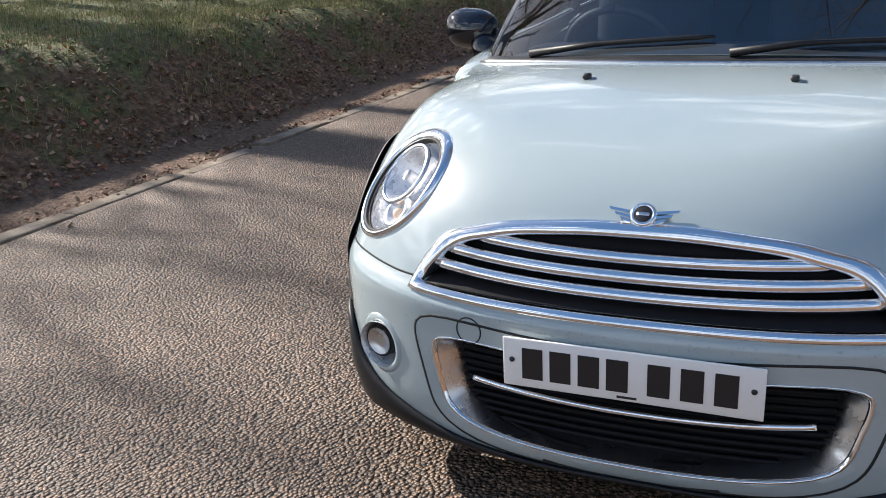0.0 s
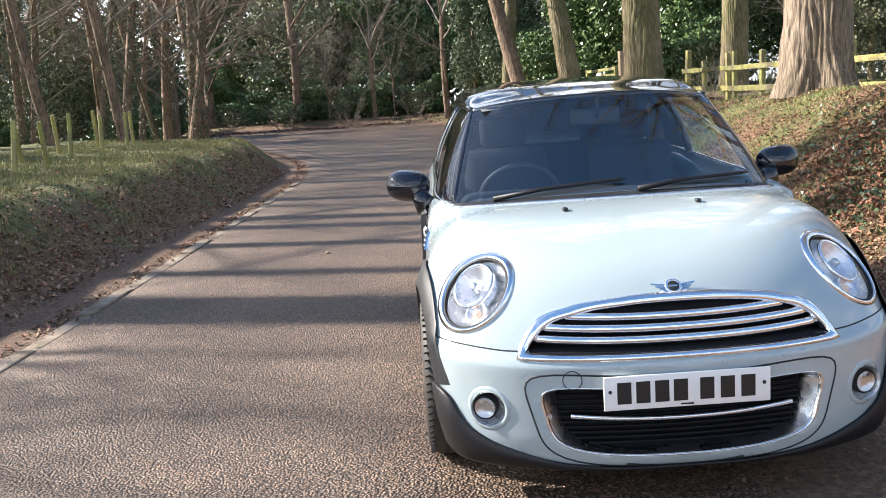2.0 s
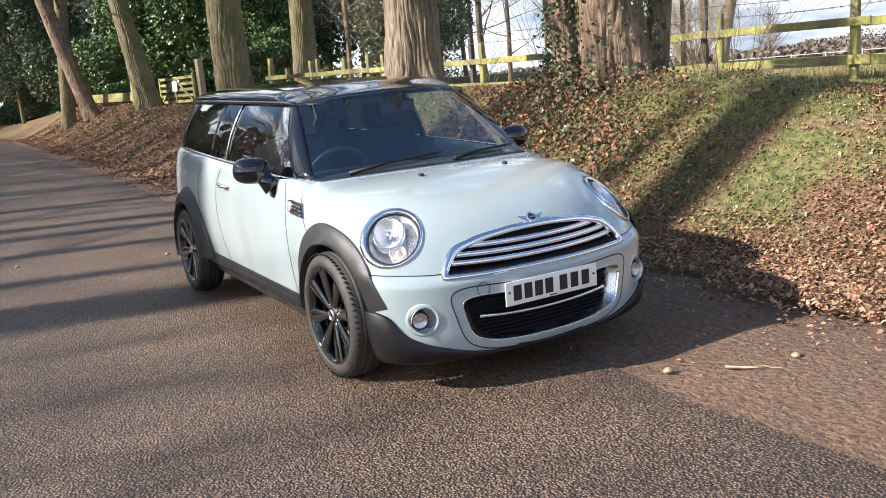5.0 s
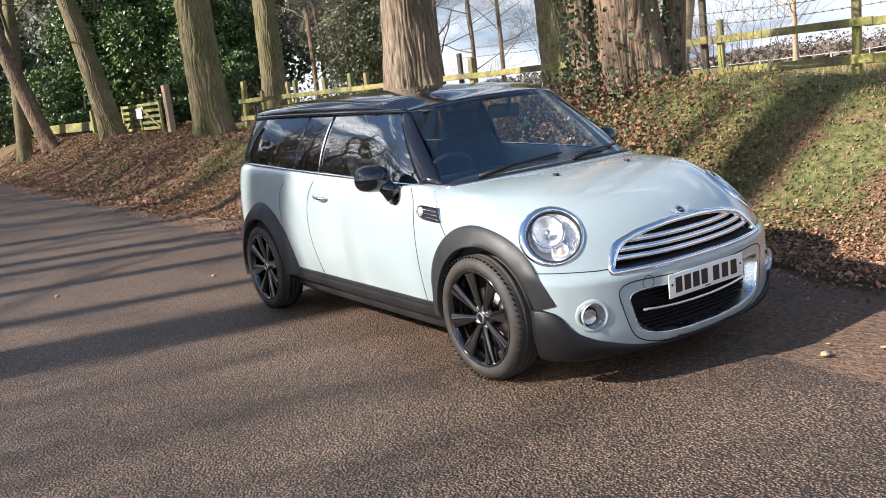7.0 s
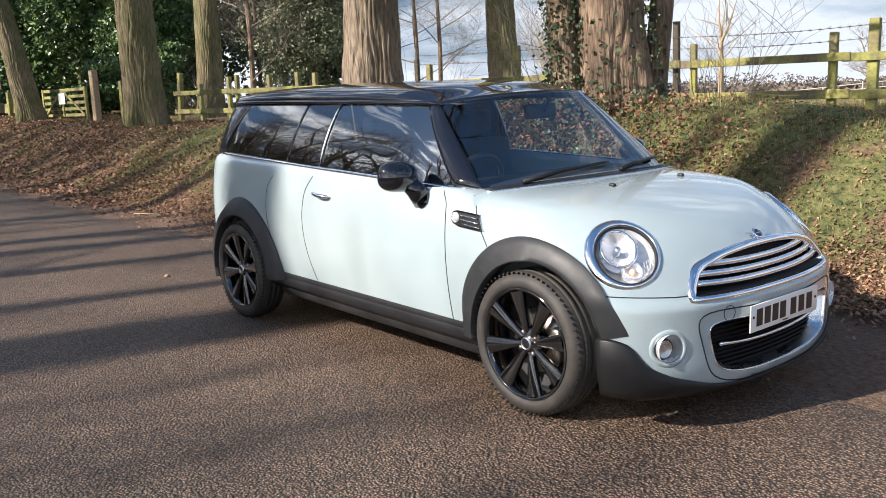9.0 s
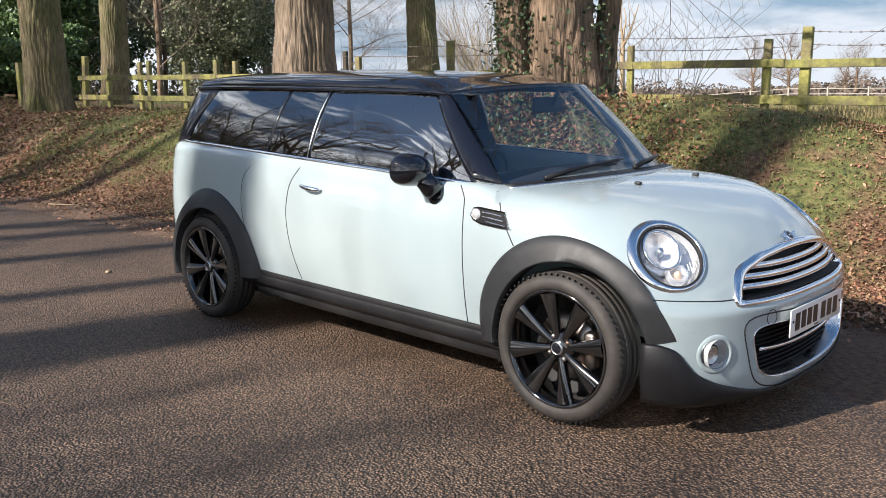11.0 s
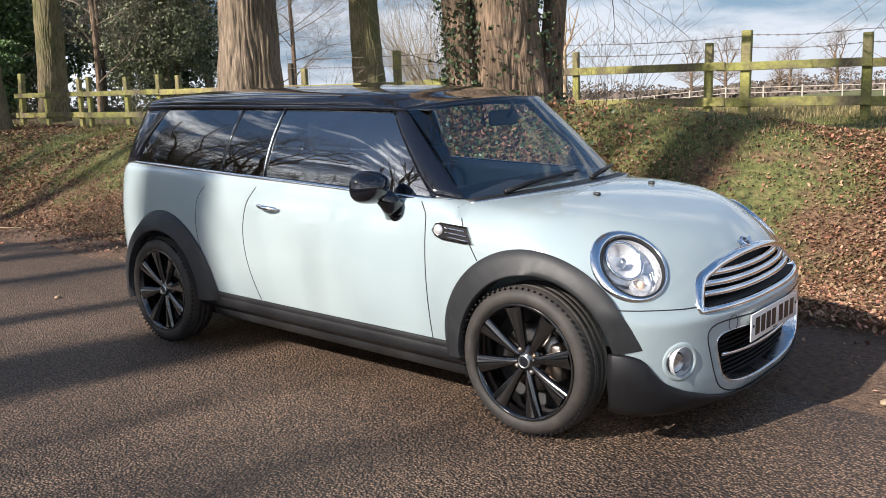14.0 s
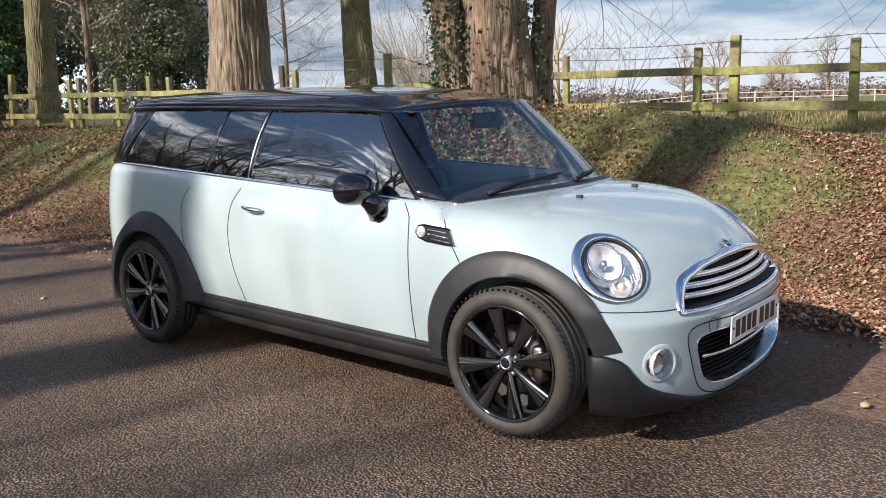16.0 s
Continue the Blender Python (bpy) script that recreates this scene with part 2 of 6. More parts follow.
def lathe(profile, axis_point, axis="y", sides=64):
    """Turns [(radius, along), ...] about an axis through a point."""
    rows = []
    for k in range(sides):
        c, s = math.cos(2 * math.pi * k / sides), math.sin(2 * math.pi * k / sides)
        row = []
        for r, a in profile:
            d = Vector((r * c, a, r * s)) if axis == "y" else Vector((r * c, r * s, a))
            row.append(Vector(axis_point) + d)
        rows.append(row)
    bm = grid_bm(rows, close_u=True)
    bmesh.ops.recalc_face_normals(bm, faces=bm.faces)
    return bm


def rounded_box(size, centre, bevel=0.02, segments=3, m=None):
    bm = bmesh.new()
    bmesh.ops.create_cube(bm, size=1)
    for v in bm.verts:
        v.co = Vector((v.co.x * size[0], v.co.y * size[1], v.co.z * size[2]))
    if bevel:
        bmesh.ops.bevel(bm, geom=list(bm.edges), offset=bevel, segments=segments, profile=0.5, affect="EDGES")
    if m is not None:
        bmesh.ops.transform(bm, matrix=m, verts=bm.verts)
    bmesh.ops.translate(bm, vec=Vector(centre), verts=bm.verts)
    return bm


def spline(xs, ys):
    """A smooth curve through a few knots."""
    xs, ys = np.array(xs, float), np.array(ys, float)
    order = np.argsort(xs)
    xs, ys = xs[order], ys[order]
    slope = np.gradient(ys, xs)

    def at(x):
        x = np.clip(np.asarray(x, float), xs[0], xs[-1])
        i = np.clip(np.searchsorted(xs, x) - 1, 0, len(xs) - 2)
        h = xs[i + 1] - xs[i]
        t = (x - xs[i]) / h
        return ((2 * t**3 - 3 * t**2 + 1) * ys[i] + (t**3 - 2 * t**2 + t) * h * slope[i]
                + (-2 * t**3 + 3 * t**2) * ys[i + 1] + (t**3 - t**2) * h * slope[i + 1])
    return at


def thing(name, label, category, group="", at=(0, 0, 0)):
    ob = new(name)
    ob.empty_display_size = 0.1
    ob.location = at
    return tagged(ob, label, category, group)

# ---- ground ----
def lerp(a, b, t):
    return a + (b - a) * t


def sstep(a, b, t):
    t = np.clip((t - a) / (b - a), 0, 1)
    return t * t * (3 - 2 * t)


def left_edge(x):
    """y of the lane's edge beside the bank."""
    return -3.28 - 0.020 * np.maximum(-13 - x, 0) ** 2.0


def right_edge(x):
    """y of the lane's edge towards the trees; the lane turns away at its far end."""
    base = 0.55 - 0.30 * sstep(-4, -0.5, x)
    far = np.clip((-24 - x) / 20.5, 0, 1)
    return base - 16 * (1 - (1 - far**4) ** 0.25)


def rise(x):
    """The lane climbs gently towards its far end."""
    return 0.0157 * np.clip(-11 - np.asarray(x, float), 0, 34)


def tilt(x):
    """The land beyond the verge climbs the same way."""
    return -0.17 - 0.0157 * np.clip(np.asarray(x, float), -45, 3)


def fbm(x, y, scale, seed=0.0):
    """Soft waves in place of noise, quick over arrays."""
    x, y = x * scale + seed, y * scale - seed * 0.7
    return (np.sin(1.0 * x + 1.7 * np.sin(0.8 * y + 0.3)) + np.sin(1.3 * y + 1.9 * np.sin(0.7 * x + 1.1)) + 0.5 * np.sin(2.3 * x - 1.9 * y) + 0.5 * np.sin(2.9 * y + 2.1 * x + 0.5)) / 3


def height(x, y):
    x, y = np.asarray(x, float), np.asarray(y, float)
    dr = y - right_edge(x)
    dl = left_edge(x) - y
    steep = sstep(-9, -2, x)
    # bank under the trees
    start = lerp(0.5, 1.70, steep)
    width = lerp(2.7, 2.4, steep)
    tall = (lerp(0.92, 1.06, steep) + 0.16 * sstep(-20, -26, x)) * lerp(1.0, 0.30, sstep(-34, -43, x))
    right = tall * sstep(start, start + width, dr)
    # ridge on which the near trees stand
    right = right + 0.29 * np.exp(-((dr - 3.8) / 0.95) ** 2) * sstep(-13, -9, x) * sstep(0.5, -2.5, x)
    right = right - 1.0 * sstep(8, 70, dr)
    # bank beside the lane
    fade = 1 - sstep(-17.5, -24, x) * 1.0
    left = lerp(0.10, 0.74, fade) * sstep(0.35, 1.7, dl) + 0.20 * sstep(2.0, 6.0, dl) * fade
    rough = 0.035 * fbm(x, y, 1.3) + 0.018 * fbm(x, y, 4.1, 3.0)
    off = np.maximum(dr, dl)
    lane = -0.012 + rise(x)
    z_add = np.where(dr > 0, lerp(rise(x), tilt(x), sstep(0.6, 3.2, dr)) * (1 - sstep(14, 60, dr)), rise(x) * (1 - sstep(14, 60, dl)))
    z = np.where(dr > 0, right, np.where(dl > 0, left, 0)) + z_add
    z = z + rough * sstep(0.2, 1.2, off)
    return np.where(off > 0, z - 0.012 * (1 - sstep(0, 0.5, off)), lane)


def axis(knots):
    out = []
    for (a, n), (b, _) in zip(knots, knots[1:]):
        out += list(np.linspace(a, b, n, endpoint=False))
    return np.array(out + [knots[-1][0]])


def ground_mat():
    m = bpy.data.materials.new("verge_grass_and_leaves")
    m.use_nodes = True
    n, l = m.node_tree.nodes, m.node_tree.links
    b = n["Principled BSDF"]
    b.inputs["Roughness"].default_value = 0.9
    co = n.new("ShaderNodeTexCoord")

    def noise_(scale, detail=6, rough=0.6):
        t = n.new("ShaderNodeTexNoise")
        t.inputs["Scale"].default_value, t.inputs["Detail"].default_value, t.inputs["Roughness"].default_value = scale, detail, rough
        l.new(co.outputs["Object"], t.inputs["Vector"])
        return t.outputs["Fac"]

    def ramp(fac, stops):
        r = n.new("ShaderNodeValToRGB")
        e = r.color_ramp.elements
        while len(e) < len(stops):
            e.new(0.5)
        for k, (p, c) in enumerate(stops):
            e[k].position, e[k].color = p, (*c, 1)
        l.new(fac, r.inputs["Fac"])
        return r.outputs["Color"]

    def mix(fac, a, c):
        x = n.new("ShaderNodeMix")
        x.data_type = "RGBA"
        l.new(fac, x.inputs[0])
        l.new(a, x.inputs[6])
        l.new(c, x.inputs[7])
        return x.outputs[2]
    grass = ramp(noise_(14), [(0.3, (0.038, 0.044, 0.015)), (0.5, (0.115, 0.125, 0.036)), (0.7, (0.235, 0.205, 0.085))])
    leaf = ramp(noise_(22), [(0.3, (0.060, 0.038, 0.024)), (0.48, (0.15, 0.085, 0.048)), (0.68, (0.30, 0.18, 0.105))])
    dirt = ramp(noise_(30), [(0.3, (0.075, 0.046, 0.031)), (0.7, (0.25, 0.155, 0.100))])
    att = n.new("ShaderNodeAttribute")
    att.attribute_name = "cover"
    sep = n.new("ShaderNodeSeparateColor")
    l.new(att.outputs["Color"], sep.inputs["Color"])

    def mask(weight, scale):
        add = n.new("ShaderNodeMath")
        add.operation = "ADD"
        l.new(weight, add.inputs[0])
        l.new(noise_(scale, 8, 0.65), add.inputs[1])
        r = n.new("ShaderNodeMapRange")
        r.inputs["From Min"].default_value, r.inputs["From Max"].default_value = 0.93, 1.07
        l.new(add.outputs[0], r.inputs["Value"])
        return r.outputs["Result"]
    c = mix(mask(sep.outputs["Red"], 1.6), grass, leaf)
    c = mix(mask(sep.outputs["Green"], 2.2), c, dirt)
    l.new(c, b.inputs["Base Color"])
    bp = n.new("ShaderNodeBump")
    bp.inputs["Strength"].default_value, bp.inputs["Distance"].default_value = 0.9, 0.05
    l.new(noise_(34), bp.inputs["Height"])
    l.new(bp.outputs["Normal"], b.inputs["Normal"])
    return m


def leaf_share(x, y):
    """How much dead leaf covers the grass."""
    dr, dl = y - right_edge(x), left_edge(x) - y
    right = 0.55 - 0.30 * sstep(5.0, 7.5, dr) * sstep(-20, -8, x) + 0.05 * fbm(x, y, 0.8) - 0.10 * sstep(-5, -2.5, x) * sstep(1.8, 2.9, dr) + 0.15 * sstep(-0.8, 1.0, x) * sstep(4.6, 3.2, dr) - 0.13 * sstep(-15, -12, x) * sstep(-5, -7, x) * sstep(1.2, 2.4, dr) - 0.35 * sstep(7, 10, dr)
    left = 0.58 - 0.30 * sstep(0.8, 2.0, dl)
    far = 0.52 * sstep(-38, -44, x)
    return np.maximum(np.where(dr > dl, right, left), far)


def dirt_share(x, y):
    dr, dl = y - right_edge(x), left_edge(x) - y
    right = 0.85 * (1 - sstep(lerp(0.35, 1.15, sstep(-6, -1, x)), lerp(1.2, 1.95, sstep(-6, -1, x)), dr))
    left = 0.85 * (1 - sstep(0.35, 1.0, dl))
    return np.where(dr > dl, right, left)


gx = axis([(-900, 10), (-200, 12), (-70, 34), (-30, 90), (-12, 150), (5, 40), (14, 20), (60, 8), (500, 1)])
gy = axis([(-800, 8), (-150, 12), (-40, 30), (-12, 60), (-3.0, 24), (1.0, 90), (9, 50), (24, 30), (70, 14), (250, 10), (1100, 1)])
X, Y = np.meshgrid(gx, gy, indexing="ij")
Z = height(X, Y)
me = bpy.data.meshes.new("ground")
nx, ny = X.shape
idx = np.arange(nx * ny).reshape(nx, ny)
quads = np.stack([idx[:-1, :-1], idx[1:, :-1], idx[1:, 1:], idx[:-1, 1:]], -1).reshape(-1, 4)
me.from_pydata(np.stack([X, Y, Z], -1).reshape(-1, 3).tolist(), [], quads.tolist())
cover = me.color_attributes.new("cover", "FLOAT_COLOR", "POINT")
field = np.zeros((nx * ny, 4))
field[:, 0] = leaf_share(X, Y).ravel()
field[:, 1] = dirt_share(X, Y).ravel()
field[:, 3] = 1
cover.data.foreach_set("color", field.ravel())
me.materials.append(ground_mat())
me.shade_smooth()
tagged(new("ground", me), "grassy verge strewn with dead brown leaves", "ground", kind="structure")


def road_mat():
    m = bpy.data.materials.new("worn_asphalt")
    m.use_nodes = True
    n, l = m.node_tree.nodes, m.node_tree.links
    b = n["Principled BSDF"]
    co = n.new("ShaderNodeTexCoord")
    vor = n.new("ShaderNodeTexVoronoi")
    vor.inputs["Scale"].default_value = 88
    l.new(co.outputs["Object"], vor.inputs["Vector"])
    big = n.new("ShaderNodeTexNoise")
    big.inputs["Scale"].default_value, big.inputs["Detail"].default_value = 1.1, 6
    l.new(co.outputs["Object"], big.inputs["Vector"])
    stone = n.new("ShaderNodeValToRGB")
    e = stone.color_ramp.elements
    e[0].position, e[0].color = 0.0, (0.085, 0.056, 0.038, 1)
    e[1].position, e[1].color = 1.0, (0.350, 0.225, 0.146, 1)
    sepc = n.new("ShaderNodeSeparateColor")
    l.new(vor.outputs["Color"], sepc.inputs["Color"])
    l.new(sepc.outputs["Red"], stone.inputs["Fac"])
    tone = n.new("ShaderNodeMapRange")
    tone.inputs["From Min"].default_value, tone.inputs["From Max"].default_value = 0.3, 0.7
    tone.inputs["To Min"].default_value, tone.inputs["To Max"].default_value = 0.75, 1.2
    l.new(big.outputs["Fac"], tone.inputs["Value"])
    hsv = n.new("ShaderNodeHueSaturation")
    l.new(tone.outputs["Result"], hsv.inputs["Value"])
    l.new(stone.outputs["Color"], hsv.inputs["Color"])
    pit = n.new("ShaderNodeMapRange")
    pit.inputs["From Min"].default_value, pit.inputs["From Max"].default_value = 0.30, 0.62
    pit.inputs["To Min"].default_value, pit.inputs["To Max"].default_value = 0.0, 0.85
    l.new(vor.outputs["Distance"], pit.inputs["Value"])
    tar = n.new("ShaderNodeMix")
    tar.data_type = "RGBA"
    tar.inputs[7].default_value = (0.034, 0.026, 0.020, 1)
    l.new(pit.outputs["Result"], tar.inputs[0])
    l.new(hsv.outputs["Color"], tar.inputs[6])
    l.new(tar.outputs[2], b.inputs["Base Color"])
    b.inputs["Roughness"].default_value = 0.56
    b.inputs["Specular IOR Level"].default_value = 0.5
    bp = n.new("ShaderNodeBump")
    bp.invert = True
    bp.inputs["Strength"].default_value, bp.inputs["Distance"].default_value = 1.0, 0.011
    l.new(vor.outputs["Distance"], bp.inputs["Height"])
    l.new(bp.outputs["Normal"], b.inputs["Normal"])
    return m


rx = axis([(-46, 60), (-24, 60), (-8, 60), (8, 20), (60, 1)])
rows = []
for x in rx:
    a, b = float(left_edge(x)), float(right_edge(x))
    a += 0.010 * float(fbm(x, 0.0, 2.1)) + 0.008 * float(fbm(x, 2.0, 6.0))
    b += 0.10 * float(fbm(x, 5.0, 1.7)) + 0.05 * float(fbm(x, 1.0, 5.0))
    a = max(a, -60)
    rows.append([(x, a + (b - a) * t, float(rise(x)) + (0.0 if 0 < t < 1 else -0.015)) for t in (0, 0.004, 0.2, 0.4, 0.6, 0.8, 0.99, 1)])
tagged(part("road", grid_bm(rows), road_mat()), "worn brown-grey asphalt lane with exposed stone chippings", "road", kind="structure")

# ---- the car: nose towards +x, driver's side towards -y, front axle over the origin ----
WB, WHEEL_R = 2.547, 0.308


def step(a, b, t):
    t = np.clip((t - a) / (b - a), 0, 1)
    return t * t * (3 - 2 * t)


def smax(a, b, k):
    h = np.maximum(k - np.abs(a - b), 0) / k
    return np.maximum(a, b) + h * h * k / 4


def body_f(x, y, z):
    """Below zero inside the lower body."""
    ay = np.abs(y)
    side = 0.797 - np.where(z > 0.64, 0.42, 0.30) * (z - 0.64) ** 2 - 0.10 * np.clip((-1.9 - x) / 1.35, 0, 1) ** 2.2
    q = 1 - np.clip(ay / 0.838, 0, 0.999) ** 2.7
    front = 0.30 + 0.388 * q ** 0.62
    up = np.maximum(z - 0.52, 0)
    front = front - 1.1 * up ** 1.6 * (1 + 0.95 * (ay / 0.7) ** 2) - 0.020 * step(0.540, 0.572, z + 0.1 * (x - 0.6)) - 0.6 * np.maximum(0.30 - z, 0) ** 1.5
    hood = np.where(x > -0.2, 0.948 - 0.1 * ((x + 0.2) / 0.6) ** 2, 0.948 + 0.055 * step(0, 1, (-0.2 - x) / 2.3))
    crown = (0.012 * (ay / 0.5) ** 2 + 0.07 * (ay / 0.8) ** 6) * (1 - 0.8 * step(-0.15, -0.5, x) * (x < -0.15))
    hood = hood - crown
    rear = -3.235 + 0.05 * np.maximum(z - 0.5, 0) + 0.145 * (ay / 0.75) ** 4
    f = smax(ay - side, z - hood, np.where(x > -0.35, 0.11, 0.05))
    f = smax(f, x - front, 0.09)
    f = smax(f, rear - x, 0.10)
    return smax(f, 0.165 - z, 0.06)


def solve_along(origin, way, lo, hi):
    """Distances along rays at which they leave the body; arrays in, arrays out."""
    lo, hi = np.full(len(origin), lo, float), np.full(len(origin), hi, float)
    for _ in range(32):
        mid = (lo + hi) / 2
        p = origin + way * mid[:, None]
        inside = body_f(p[:, 0], p[:, 1], p[:, 2]) < 0
        lo, hi = np.where(inside, mid, lo), np.where(inside, hi, mid)
    return (lo + hi) / 2


def body_s(x, y, z):
    """The same for a single point, quicker."""
    def st(a, b, t):
        t = min(max((t - a) / (b - a), 0.0), 1.0)
        return t * t * (3 - 2 * t)

    def sm(a, b, k):
        h = max(k - abs(a - b), 0.0) / k
        return max(a, b) + h * h * k / 4
    ay = abs(y)
    side = 0.797 - (0.42 if z > 0.64 else 0.30) * (z - 0.64) ** 2 - 0.10 * min(max((-1.9 - x) / 1.35, 0), 1) ** 2.2
    front = 0.30 + 0.388 * (1 - min(ay / 0.838, 0.999) ** 2.7) ** 0.62
    up = max(z - 0.52, 0.0)
    front = front - 1.1 * up ** 1.6 * (1 + 0.95 * (ay / 0.7) ** 2) - 0.020 * st(0.540, 0.572, z + 0.1 * (x - 0.6)) - 0.6 * max(0.30 - z, 0.0) ** 1.5
    hood = 0.948 - 0.1 * ((x + 0.2) / 0.6) ** 2 if x > -0.2 else 0.948 + 0.055 * st(0, 1, (-0.2 - x) / 2.3)
    hood -= (0.012 * (ay / 0.5) ** 2 + 0.07 * (ay / 0.8) ** 6) * (1 - (0.8 * st(-0.15, -0.5, x) if x < -0.15 else 0.0))
    rear = -3.235 + 0.05 * max(z - 0.5, 0.0) + 0.145 * (ay / 0.75) ** 4
    f = sm(ay - side, z - hood, 0.11 if x > -0.35 else 0.05)
    f = sm(f, x - front, 0.09)
    f = sm(f, rear - x, 0.10)
    return sm(f, 0.165 - z, 0.06)


def on_ray(origin, way, far=1.5):
    o, w = Vector(origin), Vector(way).normalized()
    lo, hi = 0.0, far
    for _ in range(24):
        mid = (lo + hi) / 2
        if body_s(o.x + w.x * mid, o.y + w.y * mid, o.z + w.z * mid) < 0:
            lo = mid
        else:
            hi = mid
    return o + w * lo


def on_front(y, z):
    return on_ray((-0.1, y, z), (1, 0, 0), 1.2)


def on_side(x, z, sign=-1):
    return on_ray((x, 0, z), (0, sign, 0), 1.2)


def on_top(x, y):
    return on_ray((x, y, 0.5), (0, 0, 1), 0.8)


def body_n(p):
    e = 1e-3
    x, y, z = p
    return Vector((body_s(x + e, y, z) - body_s(x - e, y, z), body_s(x, y + e, z) - body_s(x, y - e, z), body_s(x, y, z + e) - body_s(x, y, z - e))).normalized()


def lower_body():
    """The closed lower body as a grid of rays from a spine."""
    around = 200
    stations = []
    for k in range(26):
        stations.append((-2.75, -math.pi / 2 + (k + 0.02) / 26 * math.pi / 2))
    for x in np.linspace(-2.75, 0.10, 120):
        stations.append((float(x), 0.0))
    for k in range(1, 47):
        stations.append((0.10, k / 47.02 * math.pi / 2))
    o, w = [], []
    for x, lat in stations:
        for j in range(around):
            a = 2 * math.pi * j / around
            # even out the spacing on the flat cross-section
            c, s = math.cos(a), math.sin(a)
            o.append((x, 0, 0.56))
            w.append((math.sin(lat) * 0.75, math.cos(lat) * c, math.cos(lat) * s * 0.62))
    o, w = np.array(o), np.array(w)
    w /= np.linalg.norm(w, axis=1)[:, None]
    d = solve_along(o, w, 0, 2.0)
    p = (o + w * d[:, None]).reshape(len(stations), around, 3)
    bm = grid_bm([[tuple(v) for v in row] for row in p], close_v=True)
    bm.verts.ensure_lookup_table()
    bm.faces.new(list(bm.verts)[:around])
    bm.faces.new(list(bm.verts)[-around:])
    bmesh.ops.recalc_face_normals(bm, faces=bm.faces)
    return bm


def prism(outline, offset):
    """A closed block over a ring of points, drawn out by a vector."""
    bm = bmesh.new()
    a = [bm.verts.new(p) for p in outline]
    b = [bm.verts.new(Vector(p) + Vector(offset)) for p in outline]
    n = len(a)
    bm.faces.new(a)
    bm.faces.new(b[::-1])
    for i in range(n):
        bm.faces.new((a[i], b[i], b[(i + 1) % n], a[(i + 1) % n]))
    bmesh.ops.recalc_face_normals(bm, faces=bm.faces)
    return bm


# outlines, as seen from the front (y, z) or from the side (x, z)
def grille_outline(grow=0.0, count=64):
    pts = []
    top = spline([-1, -0.9, -0.66, -0.33, 0, 0.33, 0.66, 0.9, 1], [0.572, 0.63, 0.678, 0.700, 0.705, 0.700, 0.678, 0.63, 0.572])
    for u in np.linspace(-1, 1, count // 2):
        pts.append((0.485 * u, float(top(u))))
    for u in np.linspace(1, -1, count // 2)[1:-1]:
        pts.append((0.485 * u, 0.564 + 0.004 * u * u))
    c = (0, 0.62)
    return [(y * (1 + grow / 0.485), c[1] + (z - c[1]) * (1 + grow / 0.08)) for y, z in pts]


def intake_outline(grow=0.0, count=72):
    hw, z0, z1 = 0.426 + grow, 0.258 - grow, 0.452 + grow
    pts = []
    for k in range(count):
        a = 2 * math.pi * k / count
        c, s = math.cos(a), math.sin(a)
        r = 1.0 / (abs(c) ** 5 + abs(s) ** 5) ** 0.2
        z = (z0 + z1) / 2 + (z1 - z0) / 2 * r * s
        y = hw * r * c * (1.0 + 0.10 * (z - 0.37) / 0.085 * 0.5)
        pts.append((y, z - 0.012 + 0.030 * (y / 0.45) ** 2))
    return pts


def arch_outer(a, rear):
    """Radius of the cladding's outer edge; a: 0 forwards, pi/2 up, pi backwards."""
    k = spline([-0.35, 0, 0.5, 1.0, 1.57, 2.2, 2.8, 3.3], [0.53, 0.50, 0.474, 0.456, 0.447, 0.442, 0.437, 0.434] if not rear else [0.52, 0.498, 0.482, 0.467, 0.460, 0.452, 0.438, 0.428])
    return float(k(a))


HEAD_C = Vector((0.394, 0.634, 0.734))


def head_frame(sign):
    c = on_ray((0.1, sign * 0.40, 0.62), Vector((HEAD_C.x - 0.1, sign * (HEAD_C.y - 0.40), HEAD_C.z - 0.62)))
    n = body_n(c)
    n = (n + Vector((0.10, 0, 0.0))).normalized()
    side = Vector((0, 0, 1)).cross(n).normalized()
    up = n.cross(side)
    return c, n, side, up


def head_ring(sign, rx, rz, count=48, push=0.0):
    """Points on the body round a headlamp."""
    c, n, side, up = head_frame(sign)
    out = []
    for k in range(count):
        a = 2 * math.pi * k / count
        q = c + side * (rx * math.cos(a)) + up * (rz * math.sin(a)) - n * 0.15
        out.append(on_ray(q, n) + n * push)
    return out, n


def boolean_cut(ob, cutters):
    for cutter in cutters:
        mod = ob.modifiers.new("cut", "BOOLEAN")
        mod.operation, mod.solver, mod.object = "DIFFERENCE", "EXACT", cutter
    bpy.context.view_layer.update()
    deps = bpy.context.evaluated_depsgraph_get()
    bm = bmesh.new()
    made = ob.evaluated_get(deps).to_mesh()
    bm.from_mesh(made)
    mats = list(made.materials)
    for cutter in cutters + [ob]:
        me = cutter.data
        bpy.data.objects.remove(cutter)
        bpy.data.meshes.remove(me)
    return bm, [m.original for m in mats]


FOG = Vector((0.55, 0.612, 0.387))
car = thing("car", "pale ice-blue three-door estate hatchback with black roof, parked by the verge", "car")

